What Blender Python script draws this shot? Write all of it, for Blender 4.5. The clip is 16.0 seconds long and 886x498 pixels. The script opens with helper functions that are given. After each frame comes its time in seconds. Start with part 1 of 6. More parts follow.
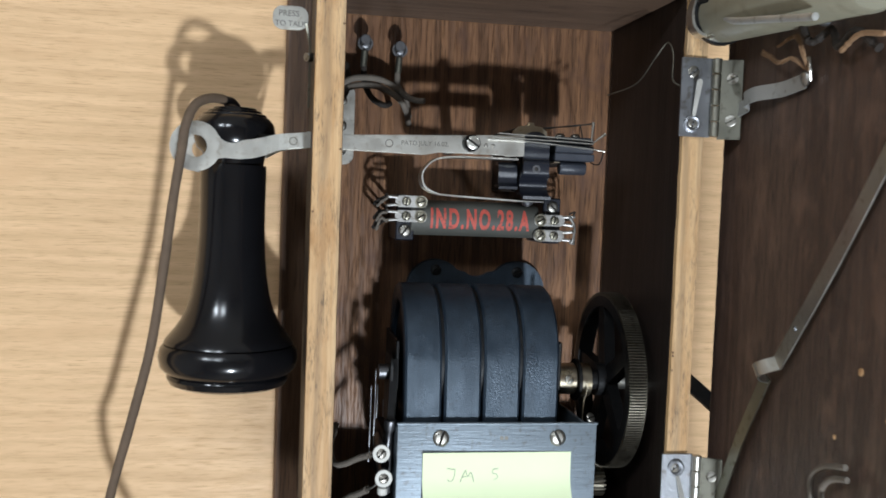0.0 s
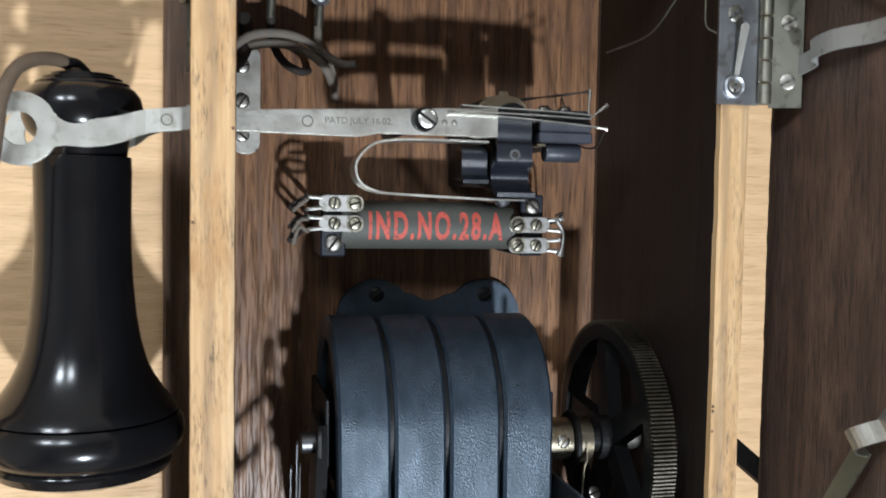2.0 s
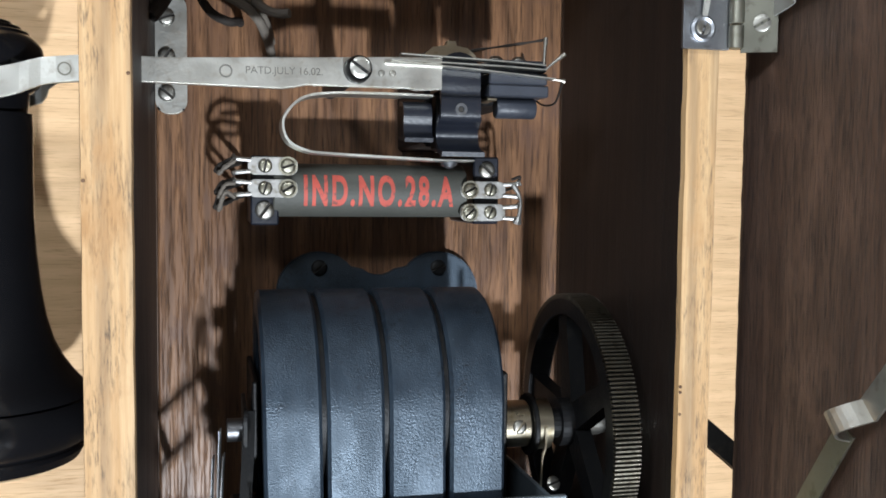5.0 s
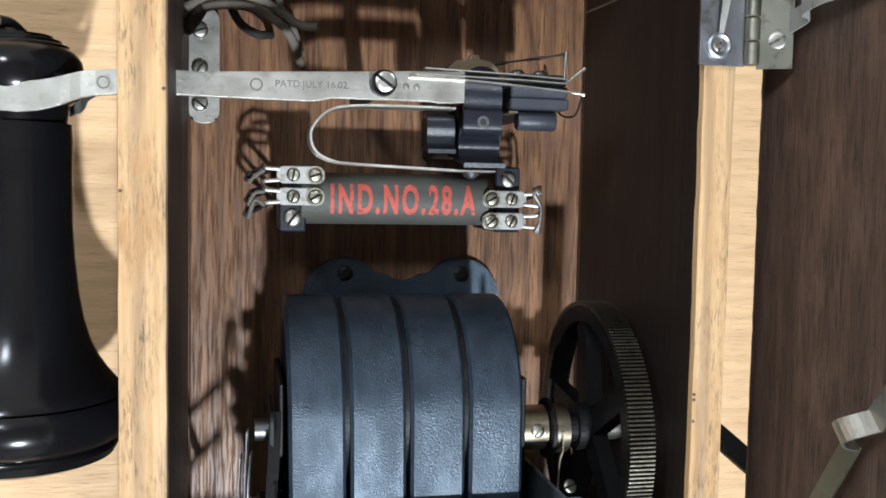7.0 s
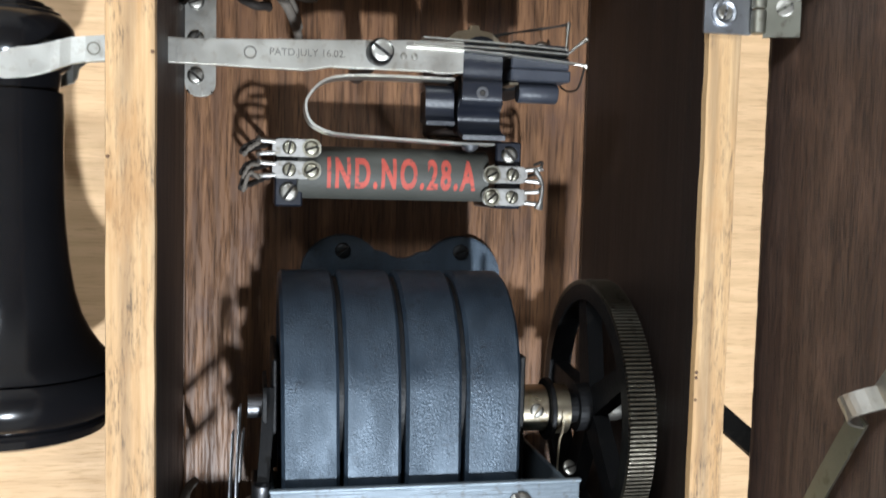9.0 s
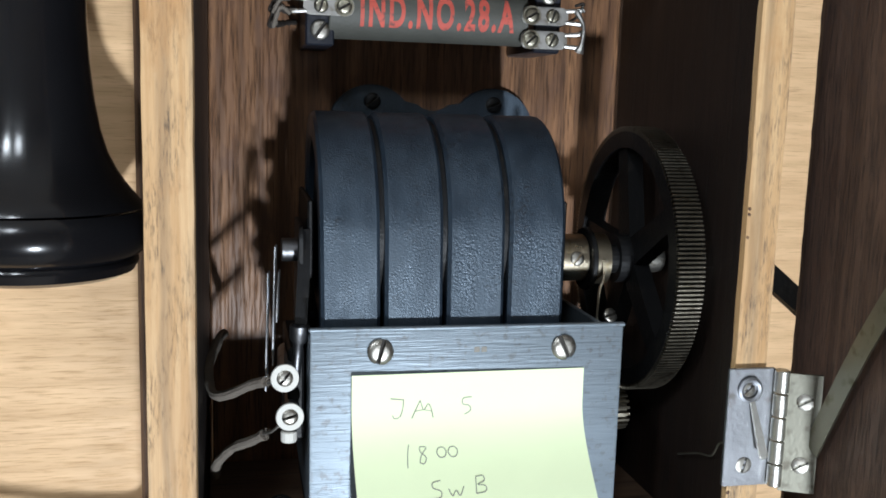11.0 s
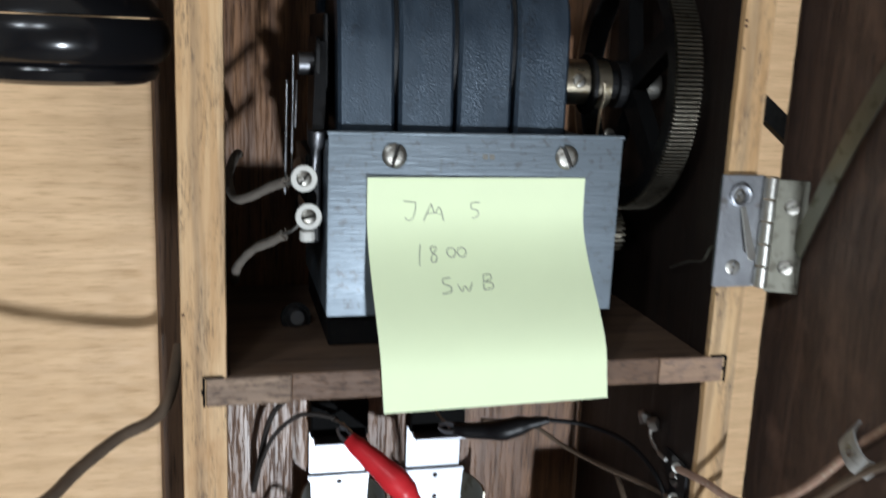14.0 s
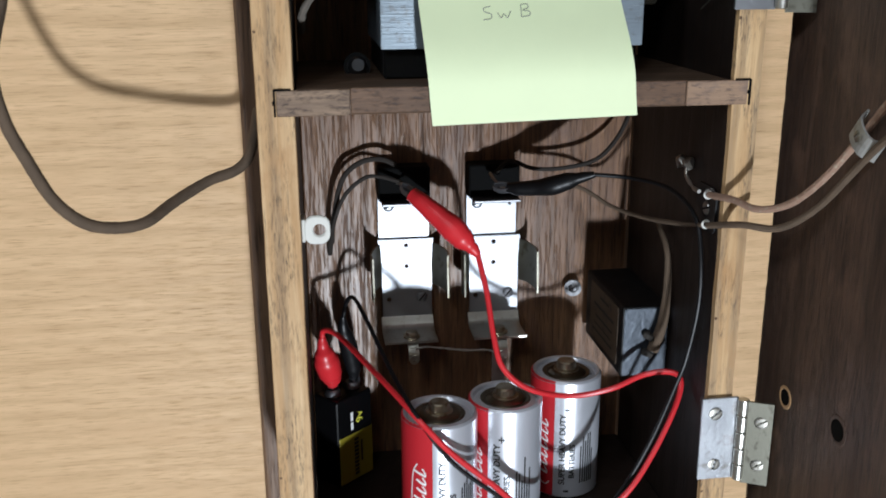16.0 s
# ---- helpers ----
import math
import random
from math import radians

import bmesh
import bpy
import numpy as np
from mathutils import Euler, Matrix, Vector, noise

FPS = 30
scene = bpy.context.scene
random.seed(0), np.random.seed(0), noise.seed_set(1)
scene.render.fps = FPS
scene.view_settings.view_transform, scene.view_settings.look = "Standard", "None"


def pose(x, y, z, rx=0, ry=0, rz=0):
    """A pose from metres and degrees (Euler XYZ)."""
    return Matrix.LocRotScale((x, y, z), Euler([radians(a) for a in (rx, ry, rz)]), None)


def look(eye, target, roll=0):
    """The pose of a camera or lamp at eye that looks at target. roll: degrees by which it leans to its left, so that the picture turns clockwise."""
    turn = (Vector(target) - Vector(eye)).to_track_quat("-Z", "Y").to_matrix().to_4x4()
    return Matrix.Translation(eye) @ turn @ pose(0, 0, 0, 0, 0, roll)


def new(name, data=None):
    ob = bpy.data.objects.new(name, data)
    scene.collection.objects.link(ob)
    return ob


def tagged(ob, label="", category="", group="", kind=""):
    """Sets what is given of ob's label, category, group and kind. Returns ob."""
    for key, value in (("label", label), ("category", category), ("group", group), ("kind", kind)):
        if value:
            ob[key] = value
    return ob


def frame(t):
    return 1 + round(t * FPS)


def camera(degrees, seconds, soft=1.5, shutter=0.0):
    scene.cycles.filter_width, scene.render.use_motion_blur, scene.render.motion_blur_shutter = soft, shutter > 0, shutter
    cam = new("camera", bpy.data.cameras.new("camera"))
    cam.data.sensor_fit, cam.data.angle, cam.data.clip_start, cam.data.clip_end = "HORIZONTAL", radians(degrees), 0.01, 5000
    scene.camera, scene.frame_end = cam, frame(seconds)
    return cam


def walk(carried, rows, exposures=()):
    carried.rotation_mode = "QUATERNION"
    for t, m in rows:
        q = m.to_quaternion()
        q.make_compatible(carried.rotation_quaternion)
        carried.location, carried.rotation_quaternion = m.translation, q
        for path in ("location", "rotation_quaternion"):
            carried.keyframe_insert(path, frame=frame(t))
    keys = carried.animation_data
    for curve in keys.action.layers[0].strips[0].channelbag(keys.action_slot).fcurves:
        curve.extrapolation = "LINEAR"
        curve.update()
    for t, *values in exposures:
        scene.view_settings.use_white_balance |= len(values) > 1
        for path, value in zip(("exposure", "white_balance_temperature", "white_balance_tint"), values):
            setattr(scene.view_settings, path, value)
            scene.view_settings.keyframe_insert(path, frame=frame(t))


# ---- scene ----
cam = camera(50.2, 16.0, soft=1.7, shutter=0.5)
PATH = [
    (0, (-0.02167, -0.44270, 1.49284), (0.3061, 1.5274, 1.3872), 2.17),
    (0.5, (-0.02340, -0.38707, 1.49808), (0.3635, 1.5715, 1.3779), 2.14),
    (1, (-0.02222, -0.34871, 1.50135), (0.4219, 1.5974, 1.3773), 1.76),
    (1.5, (-0.01116, -0.32229, 1.49991), (0.4500, 1.6206, 1.3877), 1.37),
    (2, (-0.00360, -0.30235, 1.49378), (0.4671, 1.6384, 1.3849), 0.99),
    (2.5, (0.00507, -0.29114, 1.48151), (0.5038, 1.6416, 1.3564), 0.61),
    (3, (0.01178, -0.27937, 1.48074), (0.5210, 1.6489, 1.3304), 0.99),
    (3.5, (0.01379, -0.27934, 1.48940), (0.5243, 1.6466, 1.3158), 0.54),
    (4, (0.01707, -0.27022, 1.48726), (0.5296, 1.6564, 1.3281), 0.49),
    (6.5, (0.02931, -0.28259, 1.48371), (0.4307, 1.6729, 1.3621), 1.09),
    (7, (0.02431, -0.28368, 1.48828), (0.4388, 1.6682, 1.3521), 1.09),
    (7.5, (0.02993, -0.28091, 1.48663), (0.4226, 1.6763, 1.3635), 1.17),
    (8, (0.03243, -0.27818, 1.48622), (0.4180, 1.6804, 1.3621), 1.32),
    (8.5, (0.03197, -0.28092, 1.48437), (0.4255, 1.6759, 1.3578), 1.36),
    (9, (0.03038, -0.27818, 1.48017), (0.4219, 1.6778, 1.3363), 1.40),
    (9.5, (0.03219, -0.27277, 1.46167), (0.4171, 1.6790, 1.2554), 0.86),
    (10, (0.01763, -0.26568, 1.44758), (0.4562, 1.6657, 1.1693), 1.40),
    (12.3, (0.01269, -0.26759, 1.45253), (0.4017, 1.6690, 1.1387), 1.97),
    (12.5, (0.01057, -0.26440, 1.45175), (0.4180, 1.6669, 1.1293), 2.25),
    (13, (0.00637, -0.26636, 1.44872), (0.4132, 1.6621, 1.1086), 2.27),
    (13.5, (-0.01104, -0.25685, 1.42471), (0.4779, 1.6403, 1.0226), 2.50),
    (14, (0.00041, -0.28742, 1.41235), (0.4647, 1.6069, 0.9698), 2.39),
    (14.5, (0.01273, -0.31956, 1.39139), (0.3894, 1.5852, 0.9117), 2.93),
    (15, (0.01472, -0.33902, 1.37392), (0.3304, 1.5643, 0.8469), 1.59),
    (15.5, (0.01413, -0.33809, 1.35505), (0.2956, 1.5615, 0.7962), 0.07),
    (16, (0.00828, -0.34562, 1.34774), (0.2738, 1.5510, 0.7712), -0.32),
]
walk(cam, [(t, look(eye, target, roll)) for t, eye, target, roll in PATH], exposures=[(t, stops, 6250, 10) for t, stops in ((0.0, -0.10), (1.5, 0.18), (3.0, 0.35), (4.0, 0.38), (6.5, 0.47), (9.0, 0.51), (10.0, 0.15), (12.5, 0.08), (13.3, -0.05), (14.0, -0.34), (16.0, -0.38))])

# ---- light ----
world = bpy.data.worlds.new("room_light")
scene.world = world
world.use_nodes = True
world.node_tree.nodes["Background"].inputs[0].default_value = (0.9, 0.93, 1.0, 1)
world.node_tree.nodes["Background"].inputs[1].default_value = 0.25


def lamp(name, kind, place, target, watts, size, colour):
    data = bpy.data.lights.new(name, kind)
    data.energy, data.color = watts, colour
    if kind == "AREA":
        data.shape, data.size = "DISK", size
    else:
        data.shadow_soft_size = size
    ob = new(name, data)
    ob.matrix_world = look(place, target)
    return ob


lamp("work_lamp", "AREA", (0.15, -1.42, 0.62), (0.08, 0.05, 1.35), 31.0, 0.075, (0.87, 0.94, 1.0))
# Unseen fill lights, added to lift the shade and give the receiver's two highlights.
lamp("side_fill", "AREA", (-0.57, -0.66, 1.94), (0.0, 0.0, 1.35), 2.7, 0.14, (0.88, 0.95, 1.0))
lamp("fill_lamp", "AREA", (-0.40, -1.15, 2.2), (0.0, 0.0, 1.35), 4.0, 0.22, (0.88, 0.95, 1.0))
# Extra unseen fill, added to brighten the wall seen past the open door.
lamp("fill_lamp", "AREA", (0.95, -0.75, 2.2), (0.2, 0.1, 1.35), 2.8, 0.3, (0.88, 0.95, 1.0))


# ---- materials ----
def material(name, colour, rough=0.5, metal=0.0, bump=0.0, scale=600.0, vary=0.25, coat=0.0, wear=None, spec=0.5, brushed=1.0):
    """A surface with fine grain, patchy tone and, where given, a second colour of wear."""
    m = bpy.data.materials.new(name)
    m.use_nodes = True
    n, link = m.node_tree.nodes, m.node_tree.links
    b = n["Principled BSDF"]
    b.inputs["Roughness"].default_value = rough
    b.inputs["Metallic"].default_value = metal
    b.inputs["Coat Weight"].default_value = coat
    b.inputs["Coat Roughness"].default_value = 0.12
    b.inputs["Specular IOR Level"].default_value = spec
    co = n.new("ShaderNodeTexCoord")
    fine, wide = n.new("ShaderNodeTexNoise"), n.new("ShaderNodeTexNoise")
    fine.inputs["Scale"].default_value, wide.inputs["Scale"].default_value = scale, scale / 9
    fine.inputs["Detail"].default_value, wide.inputs["Detail"].default_value = 6, 5
    brush = n.new("ShaderNodeMapping")
    brush.inputs["Scale"].default_value = (brushed, 1, 1)
    link.new(co.outputs["Object"], brush.inputs["Vector"])
    for t in (fine, wide):
        link.new(brush.outputs["Vector"], t.inputs["Vector"])
    mix = n.new("ShaderNodeMix")
    mix.data_type = "RGBA"
    mix.inputs["A"].default_value = (*[c * (1 - vary) for c in colour], 1)
    mix.inputs["B"].default_value = (*[min(1, c * (1 + vary)) for c in colour], 1)
    link.new(wide.outputs["Fac"], mix.inputs["Factor"])
    out = mix.outputs["Result"]
    if wear:
        ramp = n.new("ShaderNodeValToRGB")
        ramp.color_ramp.elements[0].position, ramp.color_ramp.elements[1].position = 0.56, 0.7
        w2 = n.new("ShaderNodeTexNoise")
        w2.inputs["Scale"].default_value, w2.inputs["Detail"].default_value = scale / 3, 8
        link.new(co.outputs["Object"], w2.inputs["Vector"])
        link.new(w2.outputs["Fac"], ramp.inputs["Fac"])
        mw = n.new("ShaderNodeMix")
        mw.data_type = "RGBA"
        link.new(ramp.outputs["Color"], mw.inputs["Factor"])
        link.new(out, mw.inputs["A"])
        mw.inputs["B"].default_value = (*wear, 1)
        out = mw.outputs["Result"]
    link.new(out, b.inputs["Base Color"])
    rr = n.new("ShaderNodeMapRange")
    rr.inputs["To Min"].default_value, rr.inputs["To Max"].default_value = max(0.03, rough - 0.1), min(1, rough + 0.12)
    link.new(wide.outputs["Fac"], rr.inputs["Value"])
    link.new(rr.outputs["Result"], b.inputs["Roughness"])
    if bump:
        bn = n.new("ShaderNodeBump")
        bn.inputs["Strength"].default_value, bn.inputs["Distance"].default_value = bump, 0.0006
        link.new(fine.outputs["Fac"], bn.inputs["Height"])
        link.new(bn.outputs["Normal"], b.inputs["Normal"])
    return m


def wood(name, light, dark, pore, along, scale=1.0, rough=0.45, pores=0.5, blotch=None, coat=0.0, pore_run=0.07, pore_size=520, spec=0.4, flame=0.0, relief=0.35, clump=False):
    """Sawn wood with its grain along one axis: growth bands, pores and blotches of stain."""
    m = bpy.data.materials.new(name)
    m.use_nodes = True
    n, link = m.node_tree.nodes, m.node_tree.links
    b = n["Principled BSDF"]
    b.inputs["Coat Weight"].default_value = coat
    b.inputs["Coat Roughness"].default_value = 0.25
    b.inputs["Specular IOR Level"].default_value = spec
    co = n.new("ShaderNodeTexCoord")

    def grain(stretch, size, detail, rough_=0.6, distort=0.0):
        mp = n.new("ShaderNodeMapping")
        s = [size * scale] * 3
        s[along] = size * scale * stretch
        mp.inputs["Scale"].default_value = s
        link.new(co.outputs["Object"], mp.inputs["Vector"])
        t = n.new("ShaderNodeTexNoise")
        t.inputs["Scale"].default_value, t.inputs["Detail"].default_value = 1, detail
        t.inputs["Roughness"].default_value, t.inputs["Distortion"].default_value = rough_, distort
        link.new(mp.outputs["Vector"], t.inputs["Vector"])
        return t.outputs["Fac"]

    def ramp(fac, a, z):
        r = n.new("ShaderNodeMapRange")
        r.inputs["From Min"].default_value, r.inputs["From Max"].default_value = a, z
        link.new(fac, r.inputs["Value"])
        return r.outputs["Result"]

    def blend(fac, a, z):
        x = n.new("ShaderNodeMix")
        x.data_type = "RGBA"
        link.new(fac, x.inputs["Factor"])
        for key, v in (("A", a), ("B", z)):
            if isinstance(v, tuple):
                x.inputs[key].default_value = (*v, 1)
            else:
                link.new(v, x.inputs[key])
        return x.outputs["Result"]

    bands, fibre, pits = grain(0.06, 130, 6, 0.66, 0.6), grain(0.02, 1100, 6, 0.7), grain(pore_run, pore_size, 5, 0.66, 0.3)
    c = blend(ramp(bands, 0.36, 0.64), light, dark)
    c = blend(ramp(fibre, 0.32, 0.85), c, dark)
    if flame:
        mp = n.new("ShaderNodeMapping")
        sc = [1.0] * 3
        sc[along] = 0.10
        mp.inputs["Scale"].default_value = sc
        link.new(co.outputs["Object"], mp.inputs["Vector"])
        wv = n.new("ShaderNodeTexWave")
        wv.bands_direction = "Z" if along == 0 else "X"
        for key, v in (("Scale", 34), ("Distortion", 14), ("Detail", 6), ("Detail Scale", 0.45), ("Detail Roughness", 0.68)):
            wv.inputs[key].default_value = v
        link.new(mp.outputs["Vector"], wv.inputs["Vector"])
        r = n.new("ShaderNodeMapRange")
        r.inputs["From Min"].default_value, r.inputs["From Max"].default_value, r.inputs["To Max"].default_value = 0.35, 1.0, flame
        link.new(wv.outputs["Fac"], r.inputs["Value"])
        c = blend(r.outputs["Result"], c, pore)
    pit = ramp(pits, 0.60 - 0.14 * pores, 0.78 - 0.08 * pores)
    if clump:
        gather = n.new("ShaderNodeMath")
        gather.operation = "MULTIPLY"
        link.new(pit, gather.inputs[0])
        link.new(ramp(grain(0.35, 75, 4), 0.44, 0.60), gather.inputs[1])
        pit = gather.outputs["Value"]
    c = blend(pit, c, pore)
    if blotch:
        c = blend(ramp(grain(0.5, 38, 6, 0.65), 0.54, 0.72), c, blotch)
    link.new(c, b.inputs["Base Color"])
    rr = n.new("ShaderNodeMapRange")
    rr.inputs["To Min"].default_value, rr.inputs["To Max"].default_value = rough - 0.1, rough + 0.15
    link.new(bands, rr.inputs["Value"])
    link.new(rr.outputs["Result"], b.inputs["Roughness"])
    bn = n.new("ShaderNodeBump")
    bn.inputs["Strength"].default_value, bn.inputs["Distance"].default_value = relief, 0.0005
    bn.invert = True
    link.new(pit, bn.inputs["Height"])
    link.new(bn.outputs["Normal"], b.inputs["Normal"])
    return m



def japan(name):
    """Old japanned steel: pebbled and smooth patches, vertical streaks and rubbed dark stains."""
    m = bpy.data.materials.new(name)
    m.use_nodes = True
    n, link = m.node_tree.nodes, m.node_tree.links
    b = n["Principled BSDF"]
    b.inputs["Specular IOR Level"].default_value = 0.8
    b.inputs["Specular Tint"].default_value = (0.72, 0.86, 1.0, 1)
    co, info = n.new("ShaderNodeTexCoord"), n.new("ShaderNodeObjectInfo")
    shift = n.new("ShaderNodeVectorMath")
    shift.operation = "ADD"
    link.new(co.outputs["Object"], shift.inputs[0])
    link.new(info.outputs["Random"], shift.inputs[1])

    def tone(scale, detail, a, z, stretch=(1, 1, 1), low=0.0, high=1.0):
        mp = n.new("ShaderNodeMapping")
        mp.inputs["Scale"].default_value = stretch
        link.new(shift.outputs["Vector"], mp.inputs["Vector"])
        t = n.new("ShaderNodeTexNoise")
        t.inputs["Scale"].default_value, t.inputs["Detail"].default_value = scale, detail
        link.new(mp.outputs["Vector"], t.inputs["Vector"])
        r = n.new("ShaderNodeMapRange")
        for key, v in (("From Min", a), ("From Max", z), ("To Min", low), ("To Max", high)):
            r.inputs[key].default_value = v
        link.new(t.outputs["Fac"], r.inputs["Value"])
        return r.outputs["Result"]

    def blend(fac, a, z):
        x = n.new("ShaderNodeMix")
        x.data_type = "RGBA"
        link.new(fac, x.inputs["Factor"])
        for key, v in (("A", a), ("B", z)):
            if isinstance(v, tuple):
                x.inputs[key].default_value = (*v, 1)
            else:
                link.new(v, x.inputs[key])
        return x.outputs["Result"]

    def times(a, z):
        x = n.new("ShaderNodeMath")
        x.operation = "MULTIPLY"
        link.new(a, x.inputs[0])
        link.new(z, x.inputs[1])
        return x.outputs["Value"]

    streak = tone(210, 4, 0.35, 0.68, (1, 1, 0.12))
    rubbed = tone(620, 7, 0.53, 0.62)
    patch = tone(75, 4, 0.50, 0.62)
    speck = tone(1500, 2, 0.70, 0.76)
    c = blend(streak, (0.010, 0.016, 0.025), (0.020, 0.030, 0.043))
    c = blend(times(rubbed, patch), c, (0.006, 0.008, 0.012))
    c = blend(speck, c, (0.085, 0.10, 0.12))
    link.new(c, b.inputs["Base Color"])
    link.new(tone(120, 5, 0.35, 0.65, (1, 1, 0.5), 0.34, 0.50), b.inputs["Roughness"])
    pebble = times(tone(1700, 3, 0.3, 0.7), tone(70, 4, 0.40, 0.60, (1, 1, 0.6), 0.2, 1.0))
    bn = n.new("ShaderNodeBump")
    bn.inputs["Strength"].default_value, bn.inputs["Distance"].default_value = 0.30, 0.00045
    link.new(pebble, bn.inputs["Height"])
    link.new(bn.outputs["Normal"], b.inputs["Normal"])
    return m


M = {}
M["plywood"] = wood("plywood", (0.755, 0.505, 0.282), (0.655, 0.43, 0.232), (0.43, 0.255, 0.12), 0, 1.0, 0.5, 0.60, (0.655, 0.42, 0.225), 0.0, 0.045, 1500, 0.4, 0.24)
M["oak_edge"] = wood("bare_oak_edge", (0.67, 0.465, 0.255), (0.46, 0.27, 0.12), (0.075, 0.055, 0.042), 2, 1.3, 0.58, 0.86, (0.42, 0.23, 0.095), 0.0, 0.14, 950, 0.4, 0.35, 0.35, True)
M["oak_stained"] = wood("stained_oak", (0.325, 0.168, 0.083), (0.155, 0.075, 0.038), (0.036, 0.021, 0.015), 2, 1.4, 0.35, 0.74, (0.115, 0.062, 0.043), 0.0, 0.05, 900, 0.42, 0.35, 0.5)
M["oak_board"] = wood("brown_back_board", (0.23, 0.135, 0.080), (0.12, 0.068, 0.042), (0.04, 0.025, 0.018), 2, 1.2, 0.42, 0.6, None, 0.0, 0.05, 800)
M["oak_dark"] = wood("dark_stained_oak", (0.17, 0.105, 0.077), (0.080, 0.047, 0.035), (0.014, 0.009, 0.008), 2, 1.5, 0.42, 0.80, (0.19, 0.112, 0.080), 0.0, 0.06, 1100, 0.45, 0.3, 0.6)
# Near-black tone for side boards and bottom board, much darker than the back panel.
M["oak_side"] = wood("near_black_oak", (0.026, 0.016, 0.012), (0.016, 0.010, 0.008), (0.006, 0.005, 0.004), 2, 0.9, 0.5, 0.5, None, 0.0, 0.05, 600)
M["oak_top"] = wood("stained_oak_crosswise", (0.16, 0.10, 0.065), (0.10, 0.063, 0.042), (0.03, 0.02, 0.016), 0, 0.8, 0.48, 0.6)
M["oak_shelf_edge"] = wood("worn_shelf_edge", (0.40, 0.26, 0.16), (0.24, 0.15, 0.10), (0.06, 0.04, 0.04), 0, 1.3, 0.55, 0.6, (0.10, 0.078, 0.088), 0.0, 0.3, 400)
M["oak_shelf_grey"] = wood("grey_stained_end_grain", (0.33, 0.22, 0.14), (0.15, 0.10, 0.07), (0.045, 0.03, 0.027), 0, 1.5, 0.6, 0.8, (0.10, 0.075, 0.08), 0.0, 0.4, 450)
M["oak_shelf_dark"] = wood("dark_worn_shelf_edge", (0.20, 0.11, 0.058), (0.10, 0.055, 0.033), (0.03, 0.02, 0.018), 0, 1.3, 0.55, 0.7, (0.27, 0.165, 0.085), 0.0, 0.3, 500)
M["raw_oak"] = wood("raw_oak_edge", (0.62, 0.40, 0.22), (0.5, 0.30, 0.15), (0.3, 0.18, 0.1), 2, 0.8, 0.5, 0.2)
M["ebonite"] = material("polished_black_ebonite", (0.006, 0.006, 0.007), 0.17, 0, 0.02, 400, 0.3, 0.15, None, 0.42)
M["nickel"] = material("worn_nickel_plate", (0.66, 0.65, 0.60), 0.36, 1.0, 0.12, 900, 0.12, 0, (0.54, 0.51, 0.45))
M["tarnish"] = material("tarnished_nickel", (0.27, 0.26, 0.215), 0.42, 1.0, 0.15, 500, 0.3, 0, (0.17, 0.15, 0.105))
M["steel"] = material("grey_steel", (0.34, 0.35, 0.37), 0.42, 1.0, 0.15, 700, 0.2, 0, (0.22, 0.21, 0.2))
M["screw"] = material("old_screw_steel", (0.35, 0.335, 0.30), 0.40, 1.0, 0.15, 900, 0.3, 0, (0.17, 0.145, 0.11))
M["dull_leaf"] = material("dull_hinge_metal", (0.165, 0.16, 0.13), 0.48, 0.9, 0.1, 800, 0.3, 0, (0.09, 0.082, 0.065))
M["zinc"] = material("dull_pale_zinc", (0.46, 0.46, 0.44), 0.5, 0.55, 0.1, 700, 0.15, 0, (0.30, 0.29, 0.26))
M["fray"] = material("tan_frayed_cotton", (0.27, 0.16, 0.085), 0.9, 0, 0.3, 900, 0.4)
M["stamp"] = material("dark_stamping", (0.16, 0.15, 0.13), 0.5, 0.5)
M["post"] = material("blackened_metal", (0.17, 0.172, 0.18), 0.42, 1.0, 0.3, 500, 0.35)
M["cond_end"] = material("dull_crimped_zinc", (0.065, 0.075, 0.09), 0.4, 0.7, 0.5, 250, 0.5)
# Shade of the screw slots as a colour; also dark print and lugs.
M["slot"] = material("slot_shade_and_dark_marks", (0.03, 0.026, 0.022), 0.8)
M["tin"] = material("bright_tin_plate", (0.33, 0.34, 0.365), 0.43, 1.0, 0.05, 400, 0.16)
M["cover"] = material("brushed_grey_cover_plate", (0.21, 0.25, 0.285), 0.45, 0.5, 0.35, 1400, 0.22, 0.0, (0.16, 0.175, 0.19), 0.5, 0.05)
M["magnet"] = japan("black_japanned_magnet_steel")
M["strip_metal"] = material("dull_nickel_strip", (0.44, 0.43, 0.41), 0.42, 1.0, 0.15, 900, 0.2, 0, (0.28, 0.26, 0.22))
M["old_brass_screw"] = material("yellowed_screw", (0.36, 0.34, 0.27), 0.36, 1.0, 0.15, 900, 0.3, 0, (0.14, 0.12, 0.09))
M["bronze_top"] = material("dark_bronzed_cell_top", (0.20, 0.175, 0.13), 0.34, 1.0, 0.1, 700, 0.2)
M["grey_fibre"] = material("slate_grey_fibre", (0.034, 0.038, 0.050), 0.45, 0, 0.2, 900, 0.25)
M["black_iron"] = material("black_painted_iron", (0.006, 0.006, 0.0065), 0.48, 0.0, 0.3, 700, 0.3, 0.0, (0.014, 0.013, 0.012), 0.25)
M["gear"] = material("oily_dark_gear_steel", (0.21, 0.19, 0.15), 0.38, 1.0, 0.2, 900, 0.3, 0, (0.10, 0.085, 0.06))
M["brass"] = material("dull_nickelled_brass", (0.50, 0.44, 0.33), 0.3, 1.0, 0.1, 800, 0.2, 0, (0.34, 0.27, 0.16))
M["blue_fibre"] = material("blue_black_fibre", (0.010, 0.012, 0.019), 0.36, 0, 0.15, 800, 0.4, 0.1)
